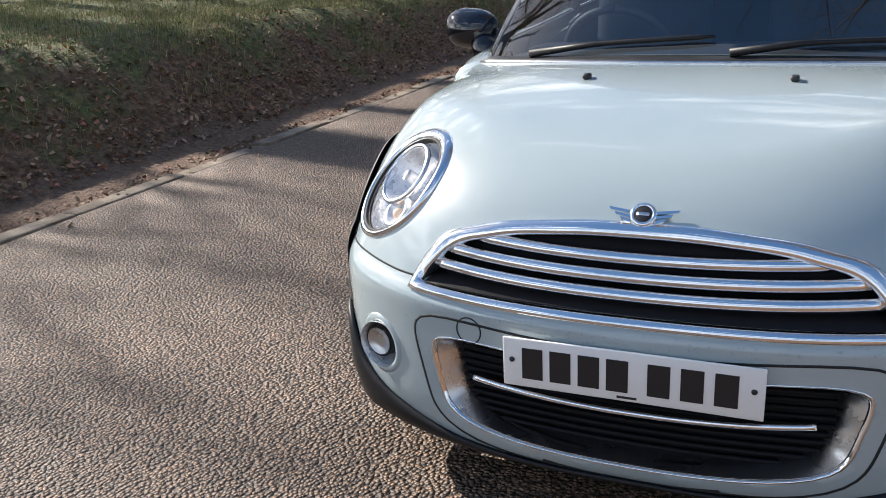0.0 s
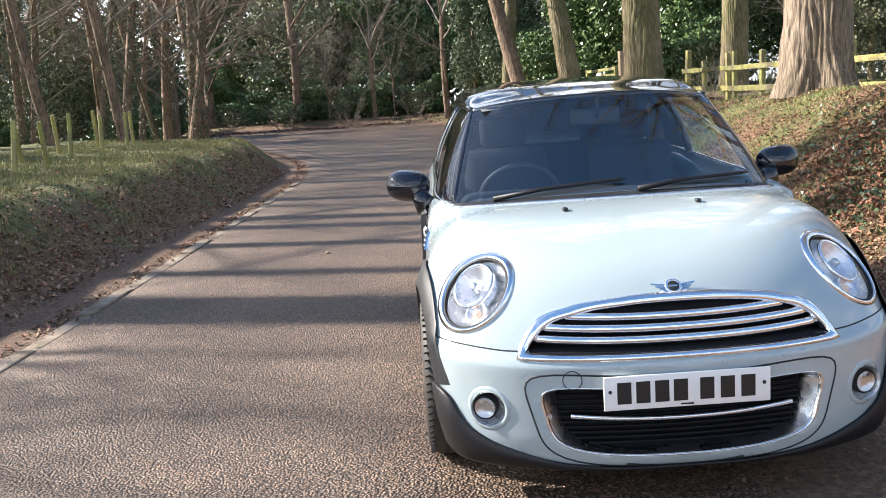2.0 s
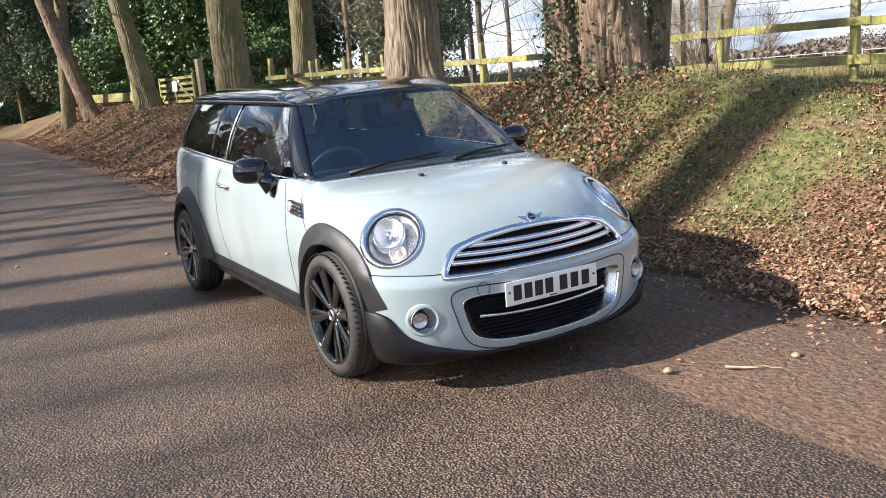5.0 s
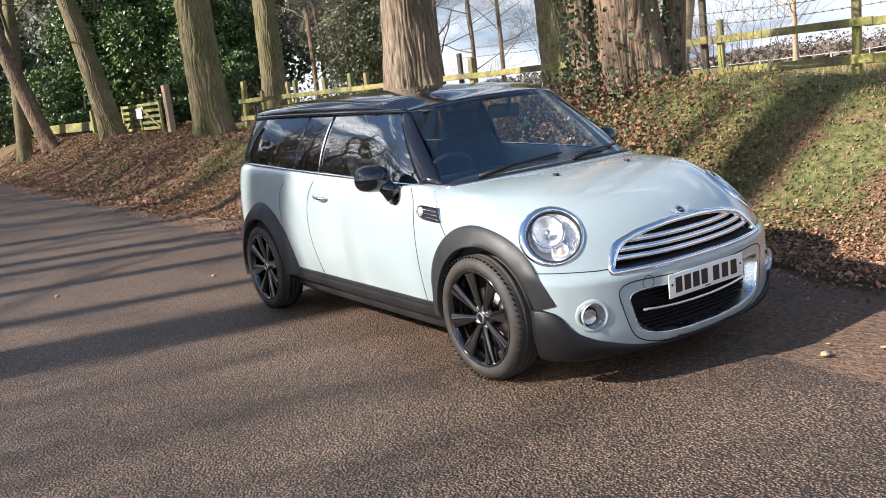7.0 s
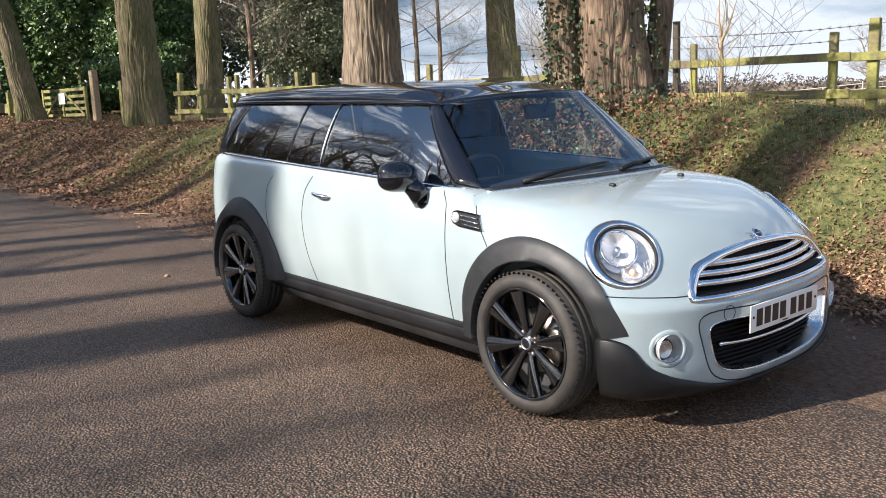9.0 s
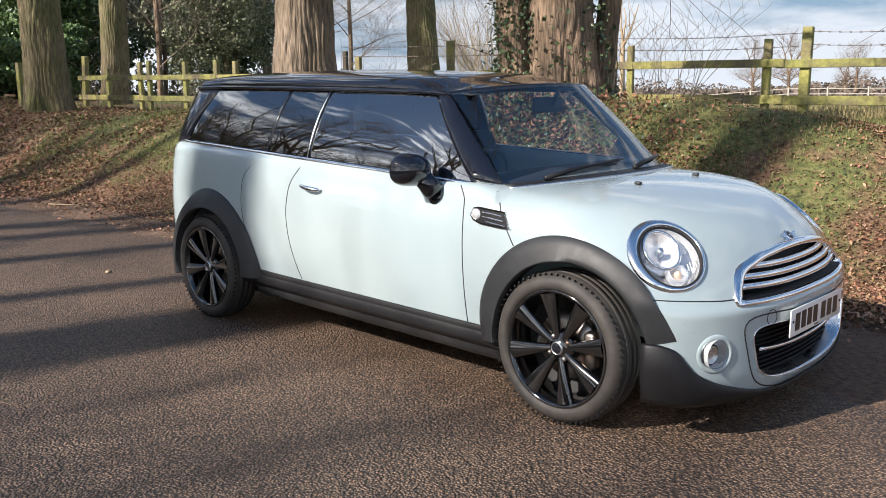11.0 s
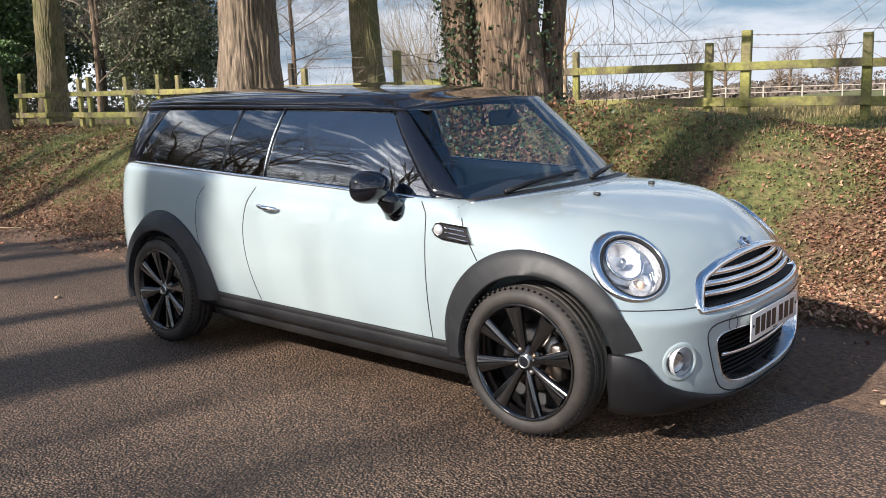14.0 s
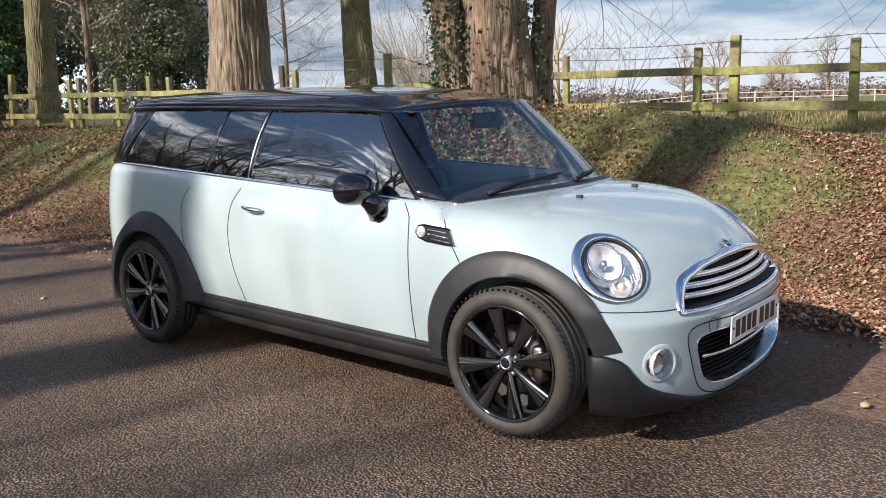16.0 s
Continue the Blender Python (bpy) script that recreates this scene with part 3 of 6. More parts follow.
# shell with its openings cut through
shell = part("shell", lower_body(), PAINT)
cutters = []
cutters.append(part("cut", prism([(0.40, y, z) for y, z in grille_outline(0.002)], (0.5, 0, 0)), DARK))
cutters.append(part("cut", prism([(0.45, y, z) for y, z in intake_outline(0.012)], (0.5, 0, 0)), DARK))
for sign in (-1, 1):
    c, n, side, up = head_frame(sign)
    ring = [c + side * (0.120 * math.cos(2 * math.pi * k / 40)) + up * (0.137 * math.sin(2 * math.pi * k / 40)) - n * 0.09 for k in range(40)]
    cutters.append(part("cut", prism(ring, n * 0.3), SATIN))
    fc = on_front(sign * FOG.y, FOG.z)
    fn = (body_n(fc) + Vector((1.2, 0, 0))).normalized()
    fs = Vector((0, 0, 1)).cross(fn).normalized()
    fu = fn.cross(fs)
    ring = [fc + fs * (0.056 * math.cos(2 * math.pi * k / 32)) + fu * (0.056 * math.sin(2 * math.pi * k / 32)) - fn * 0.055 for k in range(32)]
    cutters.append(part("cut", prism(ring, fn * 0.3), CHROME))
    for x0 in (0.005, -WB):
        ring = [(x0 + 0.020 + 0.388 * math.cos(2 * math.pi * k / 48), sign * 0.45, 0.311 + 0.018 * (x0 + 1.15) + 0.388 * math.sin(2 * math.pi * k / 48)) for k in range(48)]
        cutters.append(part("cut", prism(ring, (0, sign * 0.6, 0)), DARK))
belt_y = spline([-0.30, -0.40, -0.55, -1.2, -2.0, -2.6, -2.95, -3.12], [0.60, 0.680, 0.712, 0.724, 0.718, 0.690, 0.650, 0.600])
belt_z = spline([-0.36, -0.55, -1.2, -2.0, -2.45, -2.8, -3.2], [0.926, 0.935, 0.958, 0.981, 0.993, 0.999, 1.001])
well = [(float(x), float(belt_y(x)) - 0.02, 0.42) for x in np.linspace(-0.34, -3.10, 24)]
well += [(x, -y, z) for x, y, z in well[::-1]]
cutters.append(part("cut", prism(well, (0, 0, 1.0)), CABIN))
bm, slots = boolean_cut(shell, cutters)
# split the painted shell into its panels
LINES = [((0.6, 0, 0.558), (0.1, 0, 1)), ((-0.510, 0, 0), (1, 0, 0)), ((-1.750, 0, 0), (1, 0, 0)), ((0, 0, 0.336), (0, 0, 1)),
         ((-0.374, 0, 0.930), (0.209, 0, 0.138)), ((0.30, 0, 0), (1, 0, 0))]
for p, n in LINES:
    bmesh.ops.bisect_plane(bm, geom=list(bm.verts) + list(bm.edges) + list(bm.faces), plane_co=p, plane_no=n, dist=1e-5)


def panel_of(c):
    ahead = (c.x + 0.374) * 0.209 + (c.z - 0.930) * 0.138 > 0
    if c.x > 0.30 and c.z - 0.558 + 0.1 * (c.x - 0.6) < 0:
        return "front_bumper"
    if ahead and c.z - 0.558 + 0.1 * (c.x - 0.6) > 0 and (c.x > -0.36):
        return "bonnet"
    if -1.750 < c.x < -0.510 and 0.336 < c.z and abs(c.y) > 0.60:
        return "right_door" if c.y < 0 else "left_door"
    return "body_shell"


names = {}
slots.append(PLASTIC)
for f in bm.faces:
    if f.calc_center_median().z < (0.200 if f.calc_center_median().x > 0.25 else 0.240) and f.material_index == 0:
        f.material_index = len(slots) - 1
    names.setdefault(panel_of(f.calc_center_median()), []).append(f.index)
CAR_PARTS = {}
for name, chosen in names.items():
    chosen = set(chosen)
    b2 = bm.copy()
    b2.faces.ensure_lookup_table()
    bmesh.ops.delete(b2, geom=[f for f in b2.faces if f.index not in chosen], context="FACES")
    ob = part("door" if "door" in name else name, b2, PAINT, car)
    for extra in slots[1:]:
        ob.data.materials.append(extra)
    CAR_PARTS[name] = ob
bm.free()

# greenhouse: curves that the panes and pillars share
gut_y = spline([-0.80, -0.90, -1.2, -1.7, -2.4, -2.8, -3.05], [0.535, 0.548, 0.562, 0.568, 0.556, 0.535, 0.510])
gut_z = spline([-0.80, -0.90, -1.2, -1.7, -2.4, -2.8, -3.05], [1.302, 1.308, 1.314, 1.319, 1.322, 1.320, 1.314])
roof_mid = spline([-0.58, -0.7, -0.9, -1.2, -1.6, -2.0, -2.5, -2.9, -3.12], [1.350, 1.372, 1.396, 1.416, 1.427, 1.428, 1.418, 1.400, 1.380])


def header(y):
    u = abs(y) / 0.545
    return Vector((-0.585 - 0.235 * u**2.2, y, 1.350 - 0.046 * u**2.4))


def scuttle(y):
    u = abs(y) / 0.665
    return Vector((-0.235 - 0.165 * u**2.2, y, 0.957 - 0.025 * u**2))


def side_point(xb, xt, v, sign, out=0.0):
    """On the side of the cabin: v 0 at the belt, 1 at the gutter."""
    a = Vector((xb, float(belt_y(xb)), float(belt_z(xb)) + 0.004))
    b = Vector((xt, float(gut_y(xt)), float(gut_z(xt))))
    p = a.lerp(b, v)
    p.y += 0.022 * 4 * v * (1 - v) + out
    return Vector((p.x, sign * p.y, p.z))


def side_pane(f0, f1, sign, inset, nu=14, nv=8):
    (b0, t0), (b1, t1) = f0, f1
    return [[side_point(b0 + (b1 - b0) * i / nu, t0 + (t1 - t0) * i / nu, 0.01 + 0.98 * j / nv, sign, inset) for j in range(nv + 1)] for i in range(nu + 1)]


EDGES = [(-0.520, -0.885), (-1.640, -1.615), (-1.665, -1.640), (-2.010, -1.955), (-2.028, -1.973), (-2.935, -2.715)]
for sign in (-1, 1):
    part("side_window", outward(grid_bm(side_pane(EDGES[0], EDGES[1], sign, -0.004)), (0, sign, 0)), GLASS if sign < 0 else SCREEN, car, "clear door window")
    for a, b in ((2, 3), (4, 5)):
        part("side_window", outward(grid_bm(side_pane(EDGES[a], EDGES[b], sign, -0.004)), (0, sign, 0)), TINT, car, "dark privacy side window")
    for a, b, nm in ((1, 2, "door_pillar"), (3, 4, "quarter_pillar")):
        part(nm, thick(grid_bm(side_pane(EDGES[a], EDGES[b], sign, 0.0, 2, 8)), 0.03), BLACK_GLOSS, car)
    # bright window bead beside the door pillar
    b = [side_point(EDGES[1][0] - 0.008, EDGES[1][1] - 0.008, v, sign, 0.002) for v in np.linspace(0.0, 1.0, 8)]
    part("window_bead", sweep(b, [Vector((0, sign, 0.3))] * 8, [(-0.003, 0), (0.003, 0), (0.003, 0.004), (-0.003, 0.004)]), SATIN, car)
    # front pillar, between windscreen and door window
    rows = []
    for v in np.linspace(0, 1, 12):
        s0 = scuttle(sign * 0.655).lerp(header(sign * 0.535), v)
        s1 = side_point(-0.530, -0.890, v, sign, 0.001)
        mid = (s0 + s1) / 2 + Vector((0.012, sign * 0.016, 0.010))
        row = []
        for u in np.linspace(0, 1, 7):
            row.append(s0 * (1 - u) ** 2 + mid * 2 * u * (1 - u) + s1 * u * u)
        rows.append(row)
    part("front_pillar", thick(grid_bm(rows), 0.03), BLACK_GLOSS, car)
    # rear pillar
    rows = []
    for v in np.linspace(0, 1, 10):
        s0 = side_point(-2.935, -2.715, v, sign, 0.0)
        s1 = Vector((-3.165 + 0.10 * v, sign * (0.56 - 0.10 * v), 0.978 + 0.335 * v))
        mid = Vector((s1.x + 0.01, s0.y, (s0.z + s1.z) / 2))
        rows.append([s0 * (1 - u) ** 2 + mid * 2 * u * (1 - u) + s1 * u * u for u in np.linspace(0, 1, 7)])
    part("rear_pillar", thick(grid_bm(rows), 0.03), BLACK_GLOSS, car)
    # chrome belt strip
    b = [Vector((float(x), sign * (float(belt_y(x)) + 0.006), float(belt_z(x)) - 0.004)) for x in np.linspace(-0.42, -3.06, 50)]
    part("belt_strip", sweep(b, [Vector((0, sign, 0.55))] * 50, [(-0.011, -0.006), (0.011, -0.006), (0.009, 0.005), (0, 0.009), (-0.009, 0.005)]), CHROME, car)
    # gutter rail
    g = [Vector((float(x), sign * (float(gut_y(x)) + 0.004), float(gut_z(x)) + 0.004)) for x in np.linspace(-0.83, -3.0, 40)]
    part("gutter_rail", sweep(g, [Vector((0, sign, 0.3))] * 40, [(-0.012, -0.01), (0.012, -0.01), (0.012, 0.004), (-0.008, 0.010)]), BLACK_GLOSS, car)
# windscreen
rows = []
for v in np.linspace(0, 1, 14):
    row = []
    for u in np.linspace(-1, 1, 28):
        p = scuttle(0.655 * u).lerp(header(0.535 * u), v)
        p += Vector((0.35, 0, 0.5)).normalized() * (0.028 * 4 * v * (1 - v) * 0.5)
        row.append(p)
    rows.append(row)
part("windscreen", outward(grid_bm(rows), (1, 0, 0.5)), SCREEN, car, "clear windscreen reflecting bare branches")
rows = [[Vector((-3.165 + 0.10 * v, u * (0.55 - 0.10 * v), 0.978 + 0.335 * v)) for u in np.linspace(-1, 1, 12)] for v in np.linspace(0.03, 1, 8)]
part("rear_window", outward(grid_bm(rows), (-1, 0, 0.3)), TINT, car)
# roof
rows = []
for s in np.linspace(0, 1, 40):
    row = []
    for th in np.linspace(-1, 1, 41):
        a = th * math.pi / 2
        k = abs(math.sin(a)) ** 0.75 * (1 if a > 0 else -1)
        x_h = -0.578 - 0.240 * abs(k) ** 2.2
        x = x_h + (-3.06 - x_h + 0.06 * abs(k) ** 3) * s
        yy = (float(gut_y(x)) + 0.006) * k
        zz = float(gut_z(x)) + 0.004 + (float(roof_mid(x)) - float(gut_z(x)) - 0.004) * abs(math.cos(a)) ** 0.62
        w = float(step(0.0, 0.14, s))
        hd_z = 1.350 - 0.046 * min(abs(yy) / 0.545, 1.02) ** 2.4 + 0.004
        zz = hd_z + (zz - hd_z) * w
        row.append((x, yy, zz))
    rows.append(row)
part("roof", thick(grid_bm(rows), 0.02), BLACK_GLOSS, car, "gloss black roof")
# black scuttle panel below the windscreen and the bright strip at the bonnet's rear edge
rows = []
for u in np.linspace(-1, 1, 30):
    p = scuttle(0.66 * u)
    t = on_top(p.x + 0.075 - 0.02 * u * u, 0.665 * u)
    rows.append([t + Vector((0, 0, 0.004)), t.lerp(p, 0.4) + Vector((0, 0, 0.005)), p + Vector((0.012, 0, 0.004)), p + Vector((-0.06, 0, -0.03))])
part("scuttle_panel", thick(grid_bm(rows), 0.012), PLASTIC, car)
strip = [on_top(scuttle(0.67 * u).x + 0.078 - 0.02 * u * u, 0.675 * u) for u in np.linspace(-1, 1, 40)]
part("bonnet_strip", sweep(strip, [body_n(p) for p in strip], [(-0.006, -0.004), (0.006, -0.004), (0.005, 0.006), (-0.005, 0.006)]), SATIN, car)
# washer jets
for sign in (-1, 1):
    p = on_top(0.014, sign * 0.252)
    part("washer_jet", rounded_box((0.030, 0.020, 0.014), p + Vector((0, 0, 0.006)), 0.005, 2), PLASTIC, car)

# seams on the panels
def seam(points, width=0.0045, name="panel_gap"):
    pts = [Vector(p) for p in points]
    return part(name, sweep(pts, [body_n(p) for p in pts], [(-width / 2, -0.002), (width / 2, -0.002), (width / 2, 0.0012), (-width / 2, 0.0012)]), SEAM, car)


for sign in (-1, 1):
    seam([on_side(x, 0.566 - 0.1 * (x - 0.6), sign) for x in np.linspace(0.34, 0.40, 6)] + [on_front(sign * y, 0.5860 - 0.0110 * min((0.76 - y) / 0.2, 1)) for y in np.linspace(0.755, 0.495, 24)])
    seam([on_side(-0.503 - 0.014 * (z - 0.34) - 0.05 * max((z - 0.86) / 0.07, 0) ** 2, z, sign) for z in np.linspace(0.332, 0.925, 32)])
    door_x = spline([0.338, 0.45, 0.6, 0.75, 0.86, 0.925], [-1.680, -1.722, -1.756, -1.757, -1.724, -1.668])
    seam([on_side(float(door_x(z)), z, sign) for z in np.linspace(0.338, 0.925, 30)])
    club_x = spline([0.45, 0.6, 0.75, 0.86, 0.91], [-2.10, -2.165, -2.18, -2.155, -2.105])
    seam([on_side(float(club_x(z)), z, sign) for z in np.linspace(0.47, 0.905, 24)], 0.003)
    seam([on_side(-0.374 + 0.150 * u, 0.932 - 0.228 * u, sign) for u in np.linspace(0, 0.98, 12)])

# sills, lower lip and arch cladding in black plastic
for sign in (-1, 1):
    rows = []
    for x in np.linspace(-0.30, -2.26, 40):
        row = []
        for z, o in ((0.334, 0.002), (0.330, 0.010), (0.307, 0.006), (0.301, 0.010), (0.264, 0.028), (0.257, 0.024), (0.228, -0.002), (0.222, -0.08)):
            p = on_side(x, max(z, 0.22), sign)
            row.append(Vector((p.x, p.y + sign * o, z)))
        rows.append(row)
    part("sill_trim", thick(grid_bm(rows), 0.008), LIP, car, "scuffed black plastic sill trim")
    for rear in (False, True):
        x0 = -WB if rear else 0.005
        rows = []
        lo, hi = (0.21, math.pi + 0.10) if not rear else (-0.02, math.pi + 0.25)
        for a in np.linspace(lo, hi, 56):
            r1 = arch_outer(a, rear)
            r0 = 0.350 + 0.040 * math.cos(a)
            row = []
            for t, o in ((0.0, 0.0015), (0.03, 0.008), (0.35, 0.020), (0.75, 0.034), (0.93, 0.038), (1.0, 0.033)):
                r = r1 + (r0 - r1) * t
                x, z = x0 + r * math.cos(a), WHEEL_R + 0.003 + r * math.sin(a)
                z = max(z, 0.20)
                p = on_side(min(x, 0.50), min(z, 0.90), sign)
                base = p.y if x <= 0.50 else on_side(0.50, z, sign).y
                ahead = 0.0 if rear else max(x - x0 - 0.12, 0)
                lead = 0.0 if rear else max(x - x0 - 0.02, 0)
                target = sign * max(abs(base) + o * (1 - 0.75 * min(lead / 0.26, 1)), (0.795 + 0.045 * t - 1.2 * ahead ** 1.2 - 0.5 * lead) if t > 0.3 else 0)
                row.append(Vector((x, target, z)))
            x, z = x0 + (r0 + 0.004) * math.cos(a), max(WHEEL_R + 0.003 + (r0 + 0.004) * math.sin(a), 0.20)
            row.append(Vector((x, sign * 0.76, z)))
            rows.append(row)
        part("wheel_arch_trim", grid_bm(rows), PLASTIC, car, "grey-black plastic wheel arch cladding")
# lower lip of the bumper, sweeping down to the arches
rows = []
lip_top = spline([0, 25, 38, 46, 53, 58.5, 62, 66, 72], [0.192, 0.198, 0.220, 0.250, 0.285, 0.335, 0.400, 0.424, 0.424])
for phi in np.linspace(-71, 71, 90):
    row = []
    zt = float(lip_top(abs(phi)))
    way = (math.cos(radians(phi)), math.sin(radians(phi)), 0)
    for t, o in ((0, 0.001), (0.04, 0.010), (0.5, 0.016), (0.85, 0.014), (1.0, 0.004), (1.05, -0.06)):
        z = zt + (0.178 - zt) * min(t, 1.0)
        p = on_ray((0.1, 0, max(z, 0.195)), way)
        n = body_n(p)
        n.z = 0
        q = p + n.normalized() * (o + 0.006 * float(step(48, 66, abs(phi))) * (t < 1.02))
        row.append(Vector((q.x - 0.8 * max(0.195 - z, 0), q.y * (1 - 0.3 * max(0.195 - z, 0)), z)))
    rows.append(row)
part("bumper_lip", thick(grid_bm(rows), 0.008), LIP, car, "black plastic lower bumper lip")

# grille
rows = []
for t, out in ((0.0, -0.026), (0.0, 0.004), (0.18, 0.013), (0.60, 0.014), (0.92, 0.008), (1.0, -0.010)):
    row = []
    for k in range(94):
        u = abs(2 * k / 47 - 1) if k < 48 else 0.0
        # the band broadens towards its upper corners
        width = 0.028 + 0.016 * float(sstep(0.45, 0.92, u)) * float(sstep(1.0, 0.96, u)) + 0.006 * float(sstep(0.95, 1.0, u))
        y, z = grille_outline(t * width, 96)[k]
        p = on_front(y, z)
        row.append(p + (body_n(p) + Vector((0.7, 0, 0))).normalized() * out)
    rows.append(row)
part("grille_surround", outward(grid_bm(rows, close_v=True), (1, 0, 0)), CHROME, car, "chrome grille surround, broader at its upper corners")
back = []
for dx, dz in ((-0.012, 0.004), (-0.09, 0.006), (-0.10, 0.09), (-0.12, 0.15)):
    back.append([Vector((on_front(float(y), 0.55).x + dx, y, 0.566 + 0.004 * (y / 0.485) ** 2 + dz)) for y in np.linspace(-1, 1, 24) * (0.472 - 0.75 * max(dz - 0.05, 0))])
part("grille_back", thick(grid_bm(back), 0.003), MESHBLACK, car)
for z, half in ((0.612, 0.452), (0.646, 0.425), (0.680, 0.352)):
    bar = [on_front(float(y), z - 0.012 * (1 - (y / 0.48) ** 2)) + Vector((-0.008, 0, 0)) for y in np.linspace(-half, half, 40)]
    prof = [(-0.014, -0.022), (0.012, -0.022), (0.0135, -0.002), (0.008, 0.008), (-0.006, 0.009), (-0.014, -0.002)]
    part("grille_bar", sweep(bar, [Vector((1, 0.0, 0.15)).lerp(body_n(p), 0.6) for p in bar], prof), CHROME, car, "chrome grille bar")
# badge: plain winged shape without lettering
bp = on_front(0, 0.742)
bn_ = body_n(bp)
badge = part("badge", lathe([(0.0, 0.010), (0.020, 0.010), (0.022, 0.008)], (0, 0, 0), "z", 32), INK, car, "plain round winged badge")
bs = Vector((0, 1, 0))
bu = bn_.cross(bs)
mw = Matrix((( *bs, ), ( *bu, ), ( *bn_, ))).transposed().to_4x4()
badge.matrix_basis = Matrix.Translation(bp + bn_ * 0.008) @ mw @ Matrix.Diagonal((0.95, 0.95, 0.6, 1))
part("badge_bar", rounded_box((0.026, 0.007, 0.002), (0, 0, 0.0108), 0.0008, 1), SATIN, badge, smooth=False)
part("badge_rim", lathe([(0.020, 0.0), (0.020, 0.011), (0.024, 0.012), (0.028, 0.008), (0.028, -0.004)], (0, 0, 0), "z", 32), CHROME, badge)
for sign in (-1, 1):
    for k in range(3):
        w0, w1, zz = 0.026, 0.075 - 0.013 * k, 0.012 - 0.011 * k
        wing = prism([(sign * w0, zz - 0.004, -0.004), (sign * w1, zz + 0.003 , -0.004), (sign * (w1 - 0.004), zz - 0.004, -0.004), (sign * w0, zz - 0.011, -0.004)], (0, 0, 0.011))
        part("badge_wing", wing, CHROME, badge, smooth=False)

# lower intake
ring = [on_front(y, z) for y, z in intake_outline(0.056)]
part("intake_ring", sweep(ring, [body_n(p) for p in ring], [(-0.0028, -0.003), (0.0028, -0.003), (0.0028, 0.0010), (-0.0028, 0.0010)], closed=True), SEAM, car, "dark joint round the intake panel")
front_ring = [on_front(y, z) + Vector((0.003, 0, 0)) for y, z in intake_outline(0.016)]
lip_ring = [[p + Vector((-0.008, 0, 0)) for p in front_ring], front_ring]
for depth, ky, kz in ((0.002, 0.988, 0.975), (0.010, 0.978, 0.955)):
    lip_ring.append([Vector((p.x - depth, p.y * ky, 0.352 + (p.z - 0.352) * kz)) for p in front_ring])
part("intake_lip", outward(grid_bm(lip_ring, close_v=True), (1, 0, 0)), CHROME, car, "thin chrome rim of the intake")
funnel = []
for depth, ky, kz in ((0.010, 0.978, 0.955), (0.035, 0.915, 0.925), (0.060, 0.875, 0.91), (0.085, 0.86, 0.90)):
    funnel.append([Vector((p.x - depth, p.y * ky, 0.352 + (p.z - 0.352) * kz)) for p in front_ring])
part("intake_liner", outward(grid_bm(funnel, close_v=True), (1, 0, 0)), SATIN, car, "satin silver intake liner")
back = [[Vector((0.622 - 0.22 * y * y, y, z)) for y in np.linspace(-0.40, 0.40, 20)] for z in (0.235, 0.36, 0.47)]
part("intake_mesh", thick(grid_bm(back), 0.004), MESHBLACK, car)
for k in range(11):
    z = 0.262 + 0.018 * k
    bar = [Vector((0.630 - 0.22 * y * y, y, z)) for y in np.linspace(-0.39, 0.39, 24)]
    part("intake_slat", sweep(bar, [Vector((1, 0, 0))] * 24, [(-0.003, -0.006), (0.003, -0.006), (0.003, 0.006), (-0.003, 0.006)]), MESHBLACK, car)
bar = [on_front(float(y), 0.346 + 0.022 * (y / 0.4) ** 2) + Vector((-0.034, 0, 0)) for y in np.linspace(-0.355, 0.355, 40)]
part("intake_bar", sweep(bar, [Vector((1, 0, 0.2))] * 40, [(-0.007, -0.02), (0.007, -0.02), (0.008, 0.0), (0.003, 0.007), (-0.004, 0.006), (-0.008, 0.0)]), CHROME, car, "chrome intake bar")
# towing-eye cap
cap = on_front(-0.350, 0.492)
cn = body_n(cap)
cs = Vector((0, 0, 1)).cross(cn).normalized()
cu = cn.cross(cs)
ring = []
for k in range(28):
    a = 2 * math.pi * k / 28
    q = cap + cs * 0.030 * math.cos(a) + cu * 0.030 * math.sin(a)
    ring.append(on_front(q.y, q.z))
part("towing_eye_cap", sweep(ring, [cn] * 28, [(-0.0014, -0.002), (0.0014, -0.002), (0.0014, 0.0012), (-0.0014, 0.0012)], closed=True), SEAM, car)

# number plate: plain bars for its writing
pm = pose(0.698, 0, 0.452, 0, 1, 0)
number_plate = part("number_plate", rounded_box((0.006, 0.520, 0.111), (0, 0, 0), 0.0028, 2), PLATE, car, "white front number plate with plain dark bars")
number_plate.matrix_basis = pm
for yy in (-0.196, -0.137, -0.078, -0.020, 0.062, 0.126, 0.190):
    part("plate_bar", rounded_box((0.0012, 0.044, 0.070), (0.0036, yy, 0), 0), INK, number_plate, smooth=False)
for yy in (-0.240, 0.240):
    part("plate_screw", lathe([(0, 0.003), (0.005, 0.003), (0.006, 0)], (0, 0, 0), "z", 16), INK, number_plate).matrix_basis = pose(0.003, yy, 0.006, 0, 90, 0)
part("plate_bar", rounded_box((0.0010, 0.040, 0.005), (0.0035, 0.0, -0.046), 0), INK, number_plate, smooth=False)

